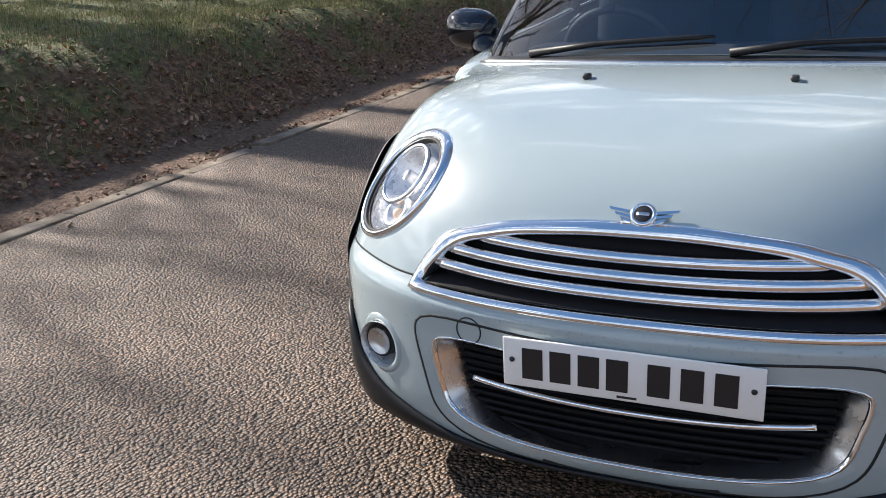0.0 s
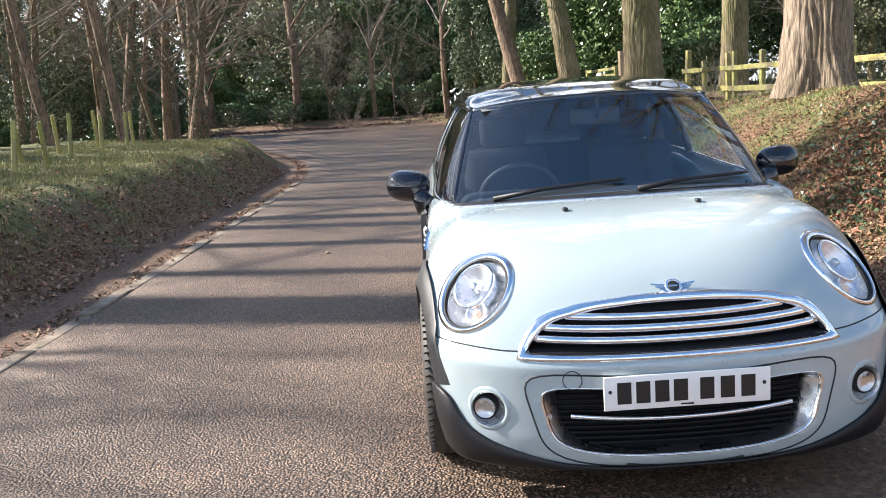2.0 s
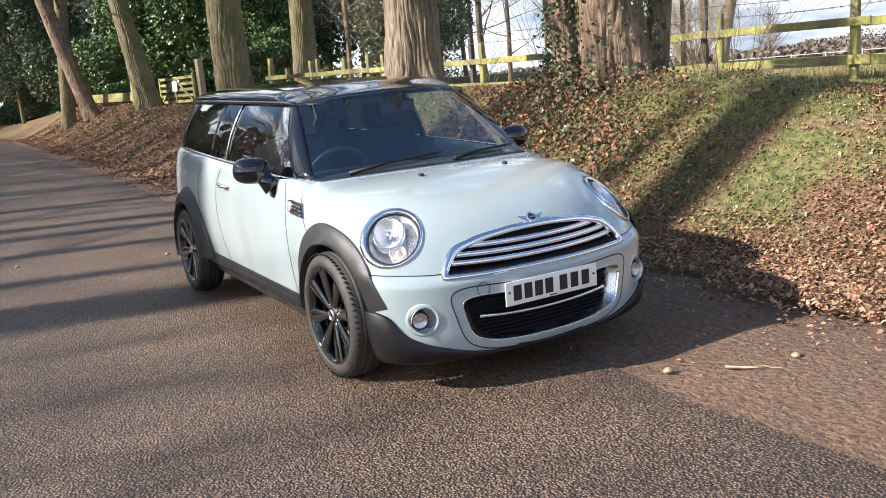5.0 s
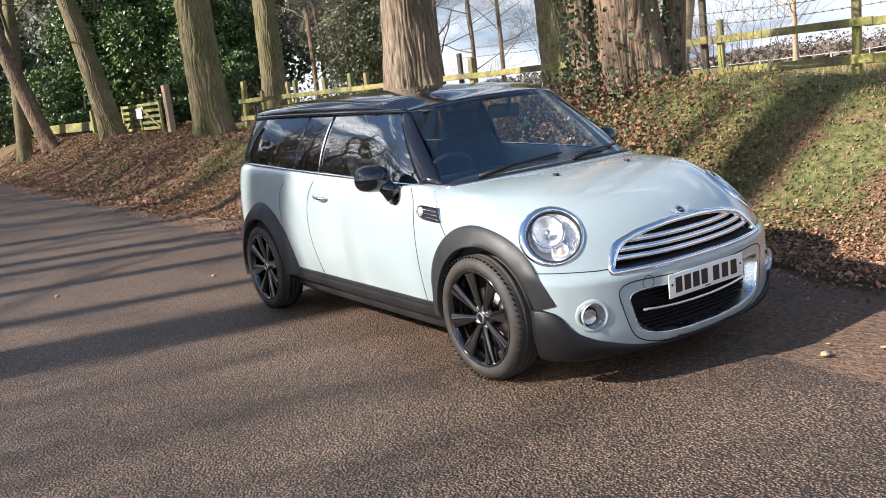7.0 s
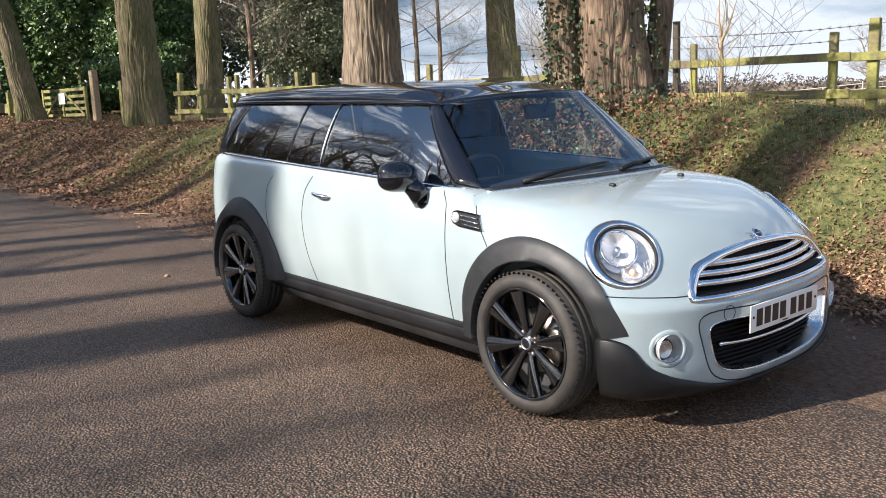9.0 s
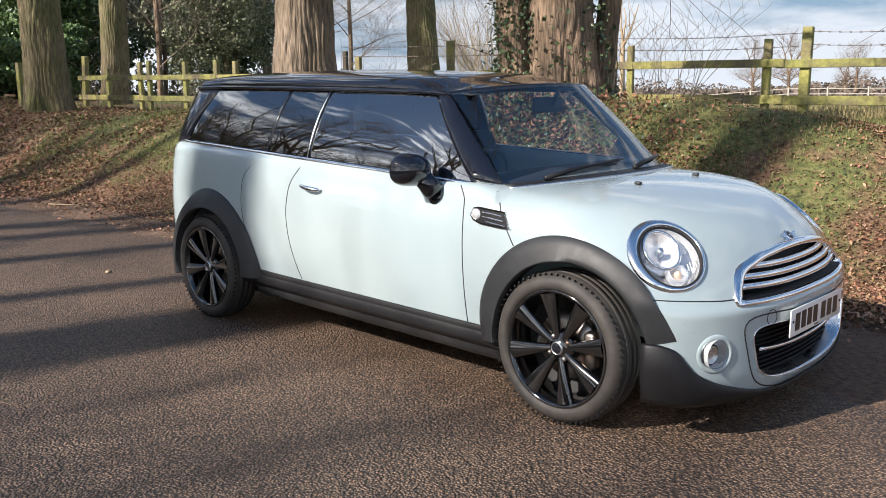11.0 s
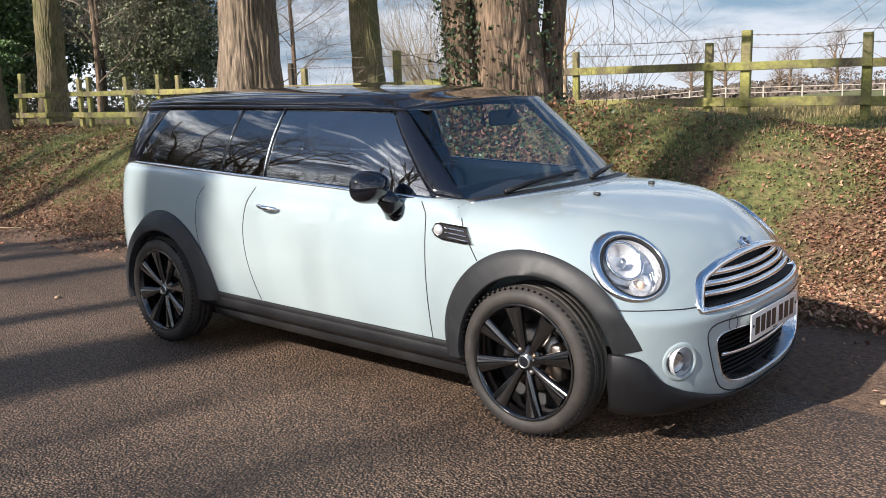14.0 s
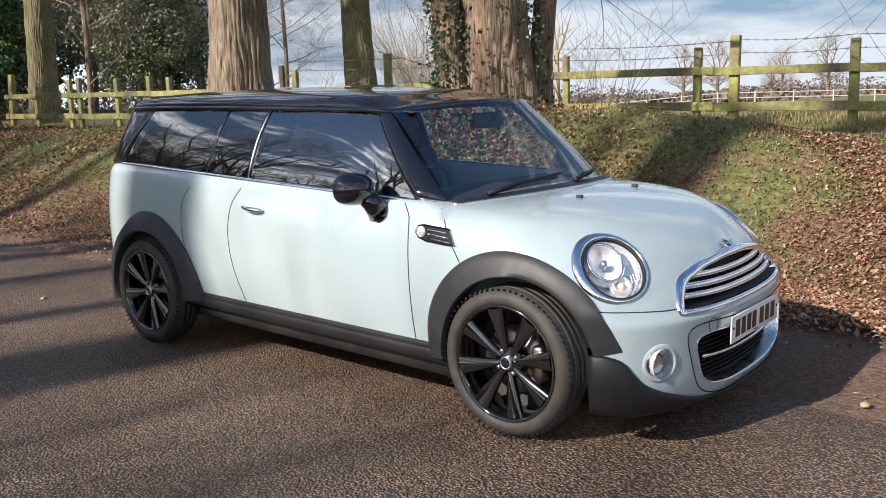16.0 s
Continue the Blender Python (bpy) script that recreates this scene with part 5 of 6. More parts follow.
def trunk_bm(base, top, r0, r1, seed, flare=1.3, ridges=9, rows=26, sides=40):
    base, top = Vector(base), Vector(top)
    ring = []
    rng = random.Random(seed)
    ph = [rng.uniform(0, 6.28) for _ in range(8)]
    bend = Vector((rng.uniform(-0.1, 0.1), rng.uniform(-0.1, 0.1), 0)) * (top - base).length * 0.2
    big = r0 > 0.3
    if big:
        rows, sides = 110, 190
    for i in range(rows):
        t = (i / (rows - 1)) ** 1.5
        c = base.lerp(top, t) + bend * math.sin(math.pi * t)
        r = r0 + (r1 - r0) * t
        h = (c - base).length
        f = 1 + (flare - 1) * math.exp(-h / (0.55 * r0 * 2))
        row = []
        for k in range(sides):
            a = 2 * math.pi * k / sides
            wob = 1 + 0.05 * math.sin(2 * a + ph[0] + 0.8 * h) + 0.04 * math.sin(3 * a + ph[1] - 0.6 * h) + 0.014 * math.sin(ridges * a + ph[2] + 1.3 * math.sin(h * 2))
            if big:
                # plated bark: furrows that wander and part
                w = 13 * a + 1.6 * math.sin(2.1 * h + ph[4] + 3 * a) + 0.9 * math.sin(5.3 * h + ph[5] - 5 * a)
                wob += 0.075 * abs(math.sin(w)) ** 0.6 * (0.7 + 0.3 * math.sin(9 * h + 7 * a + ph[6])) - 0.012 * max(math.sin(13 * h + 3.0 * math.sin(w) + ph[7]), 0.0) ** 4
            else:
                wob += 0.014 * math.sin(17 * a + ph[4] + 2 * math.sin(h * 3 + ph[5]))
            butt = 1 + (f - 1) * (0.65 + 0.55 * math.sin(5 * a + ph[3]))
            row.append(c + Vector((math.cos(a), math.sin(a), 0)) * r * wob * butt)
        ring.append(row)
    bm = grid_bm(ring, close_v=True)
    bmesh.ops.recalc_face_normals(bm, faces=bm.faces)
    return bm


def leaf_cloud(name, centres, size, mat, parent, seed, label="", aspect=1.6):
    """Many small bent leaves at the given places."""
    rng = np.random.default_rng(seed)
    c = np.asarray(centres)
    n = len(c)
    a = rng.normal(size=(n, 3))
    a /= np.linalg.norm(a, axis=1)[:, None]
    b = np.cross(a, rng.normal(size=(n, 3)))
    b /= np.linalg.norm(b, axis=1)[:, None]
    s = size * rng.uniform(0.6, 1.4, size=(n, 1))
    nn = np.cross(a, b)
    v = np.stack([c - a * s * aspect * 0.5, c + b * s * 0.5 + nn * s * 0.12, c + a * s * aspect * 0.5, c - b * s * 0.5 + nn * s * 0.12], 1).reshape(-1, 3)
    f = np.arange(4 * n).reshape(n, 4)
    tri = np.concatenate([f[:, [0, 1, 2]], f[:, [0, 2, 3]]])
    return raw(name, v.tolist(), tri.tolist(), mat, parent, label, smooth=False)


def bare_tree(x, y, r, tall, seed, label, mat=BARK, lean=(0, 0), fork=0.55, depth=3, ivy=0, limb_count=6, group="", low_limb=3.2, z=None, kids=4, reach=0.55, low=()):
    rng = random.Random(seed)
    zb = float(height(x, y)) - 0.08 if z is None else z
    t = thing("tree", label, "tree", group, (x, y, zb))
    top = Vector((lean[0], lean[1], tall * fork))
    part("trunk", trunk_bm((0, 0, 0), top, r, r * 0.62, seed), mat, t)
    out = []
    for k in range(limb_count):
        h = low_limb + (tall * fork - low_limb) * (k / max(limb_count - 1, 1)) ** 0.8
        a = k * 2.4 + rng.uniform(-0.4, 0.4)
        p = top * (h / (tall * fork))
        way = Vector((math.cos(a), math.sin(a), rng.uniform(0.25, 0.9)))
        limbs(rng, p, way, tall * reach * rng.uniform(0.6, 1.0), r * 0.30 * rng.uniform(0.6, 1), depth, out, 0.05, kids=kids)
    for k in range(3):
        limbs(rng, top, Vector((rng.uniform(-0.5, 0.5), rng.uniform(-0.5, 0.5), 1)), tall * (1 - fork), r * 0.5, depth, out, kids=kids)
    for start, way, length, *thick_ in low:
        limbs(rng, start, way, length, thick_[0] if thick_ else 0.028, 2, out, 0.16 if not thick_ else 0.02, 0.55, 5)
    tubes_mesh("crown", out, TWIG if r < 0.2 else mat, t)
    if ivy:
        pts = []
        for _ in range(ivy):
            h = rng.uniform(0, 1) ** 1.3 * tall * 0.5
            a = rng.uniform(0, 6.283)
            if math.sin(a * 1.0 + h * 0.8 + seed) < -0.25:
                continue
            rr = r * (1 - 0.38 * h / (tall * fork)) * (1.05 + 0.5 * math.exp(-h / r)) + abs(rng.gauss(0.03, 0.05))
            q = top * (h / (tall * fork))
            pts.append((q.x + rr * math.cos(a), q.y + rr * math.sin(a), h + 0.02))
        leaf_cloud("ivy", pts, 0.042, IVY, t, seed, "dark ivy", 1.2)
    return t



BANK = "trees along the bank"
bare_tree(-3.78, 4.40, 0.37, 14, 1, "broad old tree with ridged brown bark and ivy on its flank", ivy=2400, lean=(0.15, 0.1), group=BANK, low_limb=4.0,
          low=(((0.1, 0.3, 2.1), (1.0, 0.75, 0.0), 2.6), ((0.1, 0.2, 2.3), (1.0, 0.25, 0.05), 4.2), ((-0.1, 0.3, 2.1), (-0.7, 1, 0.1), 3.0), ((-0.2, 0.3, 2.0), (-1, 0.4, 0.0), 2.6), ((0.2, 0.1, 2.5), (1.0, 0.0, 0.1), 5.0), ((0.1, -0.2, 4.6), (0.8, -0.55, 0.7), 6.5), ((0.2, -0.1, 5.0), (1.0, -0.25, 0.7), 7.5), ((0.1, -0.1, 5.4), (0.5, -0.8, 0.8), 6.0), ((0.1, 0.1, 5.0), (1.0, 0.1, 0.6), 7.0), ((0.1, -0.1, 5.8), (1.0, -0.6, 0.9), 8.0), ((0.0, -0.2, 5.4), (0.2, -1.0, 0.50), 7.5, 0.11), ((0.0, -0.2, 6.2), (0.6, -1.0, 0.45), 8.0, 0.10), ((-0.1, -0.2, 6.8), (-0.3, -1.0, 0.5), 7.5, 0.09), ((0.1, -0.1, 5.8), (0.9, -0.8, 0.4), 8.0, 0.09)))
bare_tree(-4.12, 4.06, 0.17, 12, 21, "slimmer ivy-wrapped tree beside the broad old one", ivy=4800, lean=(-0.3, -0.1), group=BANK, low_limb=4.0)
bare_tree(-3.62, 4.86, 0.13, 12, 22, "dark shaded trunk close behind the broad old tree", ivy=900, lean=(0.3, 0.4), group=BANK, low_limb=4.0)
bare_tree(-8.2, 4.3, 0.40, 14, 2, "broad tree with deeply ridged grey-brown bark", mat=GREYBARK, group=BANK, low_limb=4.5,
          low=(((0.2, 0.2, 2.3), (1.0, 0.7, -0.05), 3.2), ((0.3, 0.0, 2.1), (1.0, -0.3, -0.1), 2.4), ((0.0, 0.3, 2.2), (0.5, 1.0, 0.0), 3.4), ((-0.3, 0.0, 2.3), (-1.0, 0.3, 0.0), 3.0)))
bare_tree(-16.6, 4.15, 0.43, 14, 4, "old tree with twisted fluted bark", mat=MOSSY, group=BANK, low_limb=5)
bare_tree(-20.3, 7.4, 0.34, 14, 5, "straight pale green-grey mossy tree trunk", mat=MOSSY, group=BANK, low_limb=6)
bare_tree(-24.0, 3.75, 0.32, 14, 6, "leaning mossy bare tree", mat=MOSSY, lean=(-0.6, -1.2), group=BANK, low_limb=5)
bare_tree(-28.1, 2.75, 0.29, 13, 7, "leaning bare tree with brown bark", lean=(-0.8, -1.6), group=BANK, low_limb=4)
bare_tree(-30.0, 2.2, 0.26, 12, 8, "slim yellow-green mossy tree", mat=MOSSY, lean=(-0.5, 0.6), group=BANK, low_limb=4)
bare_tree(-14.2, 12.8, 0.42, 14, 3, "mossy straight tree beyond the fence", mat=MOSSY, group=BANK, low_limb=5)
PALE = material("pale_sunlit_bark", (0.34, 0.25, 0.16), 0.85, grain=0.3, grain_scale=20, bump=0.6, bump_scale=40)
bare_tree(-15.5, 19.0, 0.22, 12, 31, "pale sunlit slender bare tree", mat=PALE, lean=(1.0, 0.8), group=BANK, low_limb=2.5)

# trees across the lane, whose shade falls over the car and whose branches show in its windows
SHADE = "trees across the lane"
# x where the trunk's shade crosses the lane, y of the trunk, radius, height
for k, (x, y, r, tall) in enumerate([(-2.85, -16.0, 0.52, 20), (-4.10, -14.5, 0.18, 13), (-5.65, -13.2, 0.20, 13), (-6.90, -16.5, 0.26, 15), (-7.8, -15.4, 0.28, 14), (-10.2, -17.2, 0.30, 15), (-12.9, -16.8, 0.26, 14), (11.5, -17, 0.36, 15), (16, -14, 0.35, 14)]):
    bare_tree(x + 0.28 * (y + 1.7), y, r, tall, 40 + k, "tall bare winter tree with sparse upper branches", group=SHADE, low_limb=13.0 if k == 0 else 5.5, depth=2, kids=3, limb_count=5, fork=0.70, reach=0.34)
# thick with twigs, farther back among the trees
twiggy = [bare_tree(-24, -17, 0.34, 14, 51, "bare winter tree with many fine branches", group=SHADE, low_limb=2.6, depth=3, kids=5, limb_count=8),
          bare_tree(-33, -22, 0.30, 12, 52, "spreading bare winter tree with many fine branches", group=SHADE, low_limb=1.8, depth=3, kids=5, limb_count=9),
          bare_tree(-14, -30, 0.36, 15, 53, "old bare winter tree with many fine branches", group=SHADE, low_limb=3.0, depth=3, kids=5, limb_count=8)]
# last three: unseen half-size copies added to dapple the near lane with shade
for k, (x, y, sc) in enumerate([(-19, -24, 0.9), (-40, -18, 1.0), (-47, -26, 1.1), (-28, -31, 1.1), (-38, -35, 1.2), (-55, -20, 1.1), (-60, -32, 1.2), (-8, -33, 0.9), (-1, -36, 1.0), (8, -36, 1.0), (20, -32, 1.1), (-22, -40, 1.2), (-4.4, -12.3, 0.50), (-2.6, -12.6, 0.52), (-0.9, -12.2, 0.50)]):
    copy_thing(twiggy[k % 3 if k < 12 else 1], pose(x, y, float(height(x, y)) - 0.1, 0, 0, 83 * k) @ Matrix.Scale(sc, 4))
# slim ivy-clad stems at the end of the grassy bank
for k, (x, y, r, lx, ly) in enumerate([(-17.5, -7.9, 0.13, 0.4, -0.5), (-19.0, -8.4, 0.12, -0.5, 0.8), (-22.0, -7.6, 0.15, 0.3, 1.0), (-23.6, -8.0, 0.15, 0.2, 0.5), (-24.6, -7.7, 0.14, -0.3, -0.6), (-26.0, -8.2, 0.20, 0.1, 0.2), (-16.0, -9.0, 0.12, 0.6, -0.4), (-28.0, -10.0, 0.18, 0.2, 0.6), (-20.4, -9.6, 0.09, -0.8, 1.0), (-18.2, -10.6, 0.10, 0.9, 0.4), (-25.3, -9.4, 0.10, 0.7, -0.9), (-30.0, -11.6, 0.13, -0.3, 0.8), (-21.3, -11.8, 0.11, 0.5, 0.9)]):
    bare_tree(x, y, r, 10, 60 + k, "slim ivy-clad bare tree on the grassy bank", lean=(lx, ly), ivy=1900, group="ivy-clad stems", low_limb=1.6, depth=3, limb_count=7, z=float(height(x, y)) - 0.05)


def evergreen(seed, rad, tall, leaves, size, mat, label, flat=1.0, category="tree"):
    rng = np.random.default_rng(seed)
    t = thing("evergreen_tree" if category == "tree" else "evergreen_bush", label, category)
    lumps = 16
    c = np.stack([rng.uniform(-0.62, 0.62, lumps) * rad, rng.uniform(-0.62, 0.62, lumps) * rad * flat, rng.uniform(0.12, 0.88, lumps) * tall], 1)
    pick = rng.integers(0, lumps, leaves)
    d = rng.normal(size=(leaves, 3))
    d /= np.linalg.norm(d, axis=1)[:, None]
    taper = (1.15 - 0.75 * c[pick, 2] / tall)[:, None]
    p = c[pick] + d * (rng.uniform(0.25, 1.0, (leaves, 1)) ** 0.4) * np.array([rad * 0.52, rad * 0.52 * flat, tall * 0.19]) * taper
    p[:, 2] = np.maximum(p[:, 2], 0.05 * rng.random(leaves))
    leaf_cloud("crown", p, size, mat, t, seed)
    part("trunk", trunk_bm((0, 0, -0.3), (0, 0, tall * 0.7), 0.12, 0.04, seed, sides=12, rows=8), MOSSY, t)
    return t


HOLLY = material("holly_leaf", (0.085, 0.145, 0.048), 0.36, per_island=0.6)
CONIFER = material("dark_conifer_needles", (0.085, 0.12, 0.062), 0.6, per_island=0.5)
OLIVE = material("grey_green_leaf", (0.18, 0.20, 0.115), 0.55, per_island=0.5)
kinds = [evergreen(101, 2.0, 5.5, 26000, 0.075, HOLLY, "dense dark green holly tree"), evergreen(102, 2.4, 3.0, 20000, 0.10, LAUREL, "broad glossy laurel bush", category="bush"),
         evergreen(103, 1.8, 8.5, 26000, 0.085, CONIFER, "tall dark green conifer"), evergreen(104, 2.3, 7.0, 22000, 0.075, OLIVE, "tall grey-green ivy-hung tree")]
spots = [  # kind, x, y, scale, turn
    (0, -26.5, 8.2, 1.1, 0), (0, -29.5, 7.0, 1.2, 70), (0, -32.5, 5.4, 1.15, 130), (1, -24.6, 6.6, 0.8, 40), (1, -30.5, 4.6, 0.7, 160), 
    (2, -25, 14.5, 1.0, 0), (3, -31, 16, 1.2, 80), (3, -22.5, 12.2, 0.7, 210), (0, -34.5, 9, 1.5, 10), (2, -37.5, 3.2, 0.95, 50), (2, -38.8, 1.6, 0.85, 200), (0, -36, 13, 1.7, 120), 
    (1, -46.8, -1.0, 1.0, 0), (1, -47.0, -4.5, 1.1, 60), (1, -47.3, -8.0, 1.15, 120), (1, -47.6, -11.5, 1.1, 180), (1, -48, -15, 1.1, 240), (1, -48, -18.5, 1.0, 300), (1, -48, -22, 1.1, 20), (1, -46.5, 2.2, 0.95, 90), (1, -45, 5.2, 1.0, 33),
    (0, -52, -3, 1.7, 15), (3, -53, -8, 1.7, 75), (0, -51, 2, 1.8, 315), (2, -52, 6, 1.5, 45), (3, -50, 10, 1.8, 105), (0, -47, 14, 1.9, 165), (3, -43, 18, 1.9, 225),
    (0, -60, -9, 1.9, 200), (0, -61, -13.5, 2.0, 100), (2, -62, -17, 1.9, 150), (2, -57, -6, 1.9, 30), (3, -58, 0, 2.2, 90), (2, -55, 12, 2.0, 240),
    (3, -39, -15, 0.9, 150), (3, -33, -15.5, 0.9, 80), (3, -40, -20, 1.1, 33), (0, -35, -19.5, 1.1, 77), (2, -44, -14.5, 0.8, 40), (0, -43.5, -19, 1.1, 310), (1, -24, -13.5, 0.7, 0), (1, -31, -12.8, 0.75, 70), (1, -36, -13.0, 0.8, 140), (1, -19.5, -15, 0.75, 200), 
    (3, -52, -20, 1.0, 14), (0, -53, -14, 0.8, 88), (3, -47, -30, 1.1, 40)]
used = set()
for kind, x, y, s, turn in spots:
    m = pose(x, y, float(height(x, y)) - 0.05, 0, 0, turn) @ Matrix.Scale(s, 4)
    if kind in used:
        copy_thing(kinds[kind], m)
    else:
        kinds[kind].matrix_basis = m
        used.add(kind)
for kd in kinds:
    kd["group"] = "evergreens round the bend"
# far bare trees
far_a = bare_tree(-40.5, 0.2, 0.17, 9, 71, "bare grey tree at the far bend", depth=3, group="far bare trees", low_limb=1.8)
far_b = bare_tree(-45.8, -8.0, 0.28, 12, 72, "bare twin-stemmed tree at the far bend", depth=3, group="far bare trees", low_limb=2.0)
for k, (x, y, s) in enumerate([(-44.5, -3.6, 0.8), (-46.5, -13, 1.0), (-46, -20, 1.1), (-50, -27, 1.2), (-42, 8, 1.0), (-33, 12, 1.1), (-27, 18, 0.9), (-30, -13, 0.8), (-36, -17, 1.0), (-20, -13, 0.8), (-27, -20, 1.0), (-14, -17, 0.8), (-40, -30, 1.1), (-34, -11.5, 0.9), (-31, -16, 0.9)]):
    copy_thing((far_a, far_b)[k % 2], pose(x, y, float(height(x, y)) - 0.1, 0, 0, 57 * k) @ Matrix.Scale(s, 4))
far_c = bare_tree(-22, 9.6, 0.09, 7.5, 75, "slender twiggy bare tree beyond the fence", depth=3, group="far bare trees", low_limb=1.0, kids=6, limb_count=8)
for k, (x, y, s) in enumerate([(-26, 12, 0.9), (-19.5, 14, 0.9), (-13.5, 15.5, 0.8), (-23, 13, 1.0), (-30, 19, 1.2), (-34, 22, 1.3), (-28, 22, 1.2), (-45.2, -2.6, 0.6), (-45.4, -6.2, 0.6)]):
    copy_thing(far_c, pose(x, y, float(height(x, y)) - 0.1, 0, 0, 57 * k) @ Matrix.Scale(s, 4))
BLOND = material("pale_blond_twigs", (0.42, 0.32, 0.20), 0.85)
for x, y, s, n in ((-24, 27, 1.0, 260), (-10.5, 11.5, 0.45, 90), (-33, 36, 1.1, 200)):
    zb = float(height(x, y))
    rng = random.Random(int(x * 7))
    t = thing("bare_shrub", "pale leafless shrub of fine blond twigs", "shrub", "pale shrubs", (x, y, zb - 0.05))
    out = []
    for _ in range(n // 4):
        a = rng.uniform(0, 6.283)
        limbs(rng, (0.3 * math.cos(a) * s, 0.3 * math.sin(a) * s, 0), (0.55 * math.cos(a), 0.55 * math.sin(a), 1), 5.2 * s * rng.uniform(0.6, 1), 0.02 * s, 1, out, spread=0.35, kids=5)
    tubes_mesh("crown", out, BLOND, t, sides=(4, 3, 3))
# lone trees far over the field
lone = bare_tree(-68, 150, 0.34, 9.5, 81, "lone bare tree far across the field", depth=3, group="far field trees", low_limb=2.0, kids=6, limb_count=10, fork=0.42, reach=0.42)
for k, (x, y, s) in enumerate([(-57, 139, 1.0), (-56, 167, 0.9), (-47, 165, 1.1), (-66, 190, 0.8), (-24, 160, 0.8), (-96, 120, 0.8)]):
    copy_thing(lone, pose(x, y, float(height(x, y)) - 0.1, 0, 0, 71 * k) @ Matrix.Scale(s, 4))
bare_tree(-29.9, 46.9, 0.20, 6.6, 83, "dead pale tree with twisted arms", mat=PALE, depth=1, group="far field trees", low_limb=2.5, kids=2)
# hedges and woods along the skyline
rng = np.random.default_rng(5)
HAZE = material("far_hedge_brown", (0.13, 0.105, 0.085), 0.95, per_island=0.4)
n = 60000
band = rng.integers(0, 4, n)
dist = np.array([150.0, 230, 330, 430])[band] + rng.uniform(-8, 8, n)
az = rng.uniform(radians(60), radians(175), n)
hx, hy = dist * np.cos(az), dist * np.sin(az)
hz = height(hx, hy) + rng.uniform(0, 1, n) ** 1.5 * np.array([1.6, 2.6, 4.4, 7.5])[band] * (0.62 + 0.3 * np.sin(az * 23 + band) + 0.08 * np.sin(az * 140))
far_hedge = leaf_cloud("far_hedge", np.stack([hx, hy, hz], 1), 0.8, HAZE, None, 6)
tagged(far_hedge, "brown hedges and woods along the skyline", "hedge", kind="stuff")


# ---- fences ----
def post(name, x, y, z0, z1, w, parent, lean=0.0, mat=None):
    bm = rounded_box((w, w * 0.8, z1 - z0 + 0.3), (0, 0, (z1 - z0 - 0.3) / 2), 0.008, 1)
    ob = part(name, bm, mat or FENCE, parent, smooth=False)
    ob.matrix_basis = pose(x, y, z0, 0, lean, 6)
    return ob


def rail(a, b, tall, parent, mat=None):
    a, b = Vector(a), Vector(b)
    d = b - a
    bm = rounded_box((d.length, 0.035, tall), (0, 0, 0), 0.006, 1)
    ob = part("rail", bm, mat or FENCE, parent, smooth=False)
    ob.matrix_basis = Matrix.Translation((a + b) / 2) @ Vector((1, 0, 0)).rotation_difference(d.normalized()).to_matrix().to_4x4()
    return ob


def line_y(x):
    """The fence's line in the plan."""
    return 6.8 + (x + 4.4) * (0.1026 if x < -4.4 else 0.1714)


DARKWOOD = material("dark_weathered_timber", (0.085, 0.070, 0.050), 0.9, grain=0.3, grain_scale=30, bump=0.6, bump_scale=60)
fence = thing("fence", "post-and-rail timber fence green with algae", "fence")
for x, top, w, lean in ((-17.75, 2.08, 0.13, 6), (-16.75, 1.80, 0.10, -2), (-15.56, 1.92, 0.10, 0), (-15.25, 1.95, 0.10, 1), (-14.02, 1.91, 0.11, 0), (-13.04, 1.93, 0.11, 0), (-12.5, 1.90, 0.10, 1), (-11.0, 1.90, 0.11, 0),
                        (-9.32, 1.92, 0.10, 0), (-7.40, 2.13, 0.11, 0), (-5.9, 1.95, 0.10, 0), (-4.41, 1.98, 0.085, 0), (-2.69, 2.02, 0.095, 1), (-2.25, 2.15, 0.115, 1), (-0.92, 2.06, 0.105, 0), (0.9, 2.05, 0.11, 0), (2.7, 2.05, 0.11, -1)):
    y = line_y(x)
    post("post", x, y, float(height(x, y)) - 0.05, top + float(tilt(x)), w, fence, lean)
for x, top in ((-9.65, 2.02), (-4.68, 2.29)):
    post("post", x, line_y(x) + 0.03, float(height(x, line_y(x))) - 0.05, top + float(tilt(x)), 0.085, fence, 0, DARKWOOD)
stops = [-17.8, -15.4, -13.0, -11.0, -9.3, -7.4, -4.6, -2.5, -0.9, 0.9, 2.7]
for a, b in zip(stops, stops[1:]):
    for za, zb, w in ((1.60, 1.72, 0.10), (1.18, 1.29, 0.11)):
        ha, hb = (za if a < -6 else zb), (za if b < -6 else zb)
        rail((a - 0.05, line_y(a) - 0.075, ha + float(tilt(a))), (b + 0.05, line_y(b) - 0.075, hb + 0.01 + float(tilt(b))), w, fence)
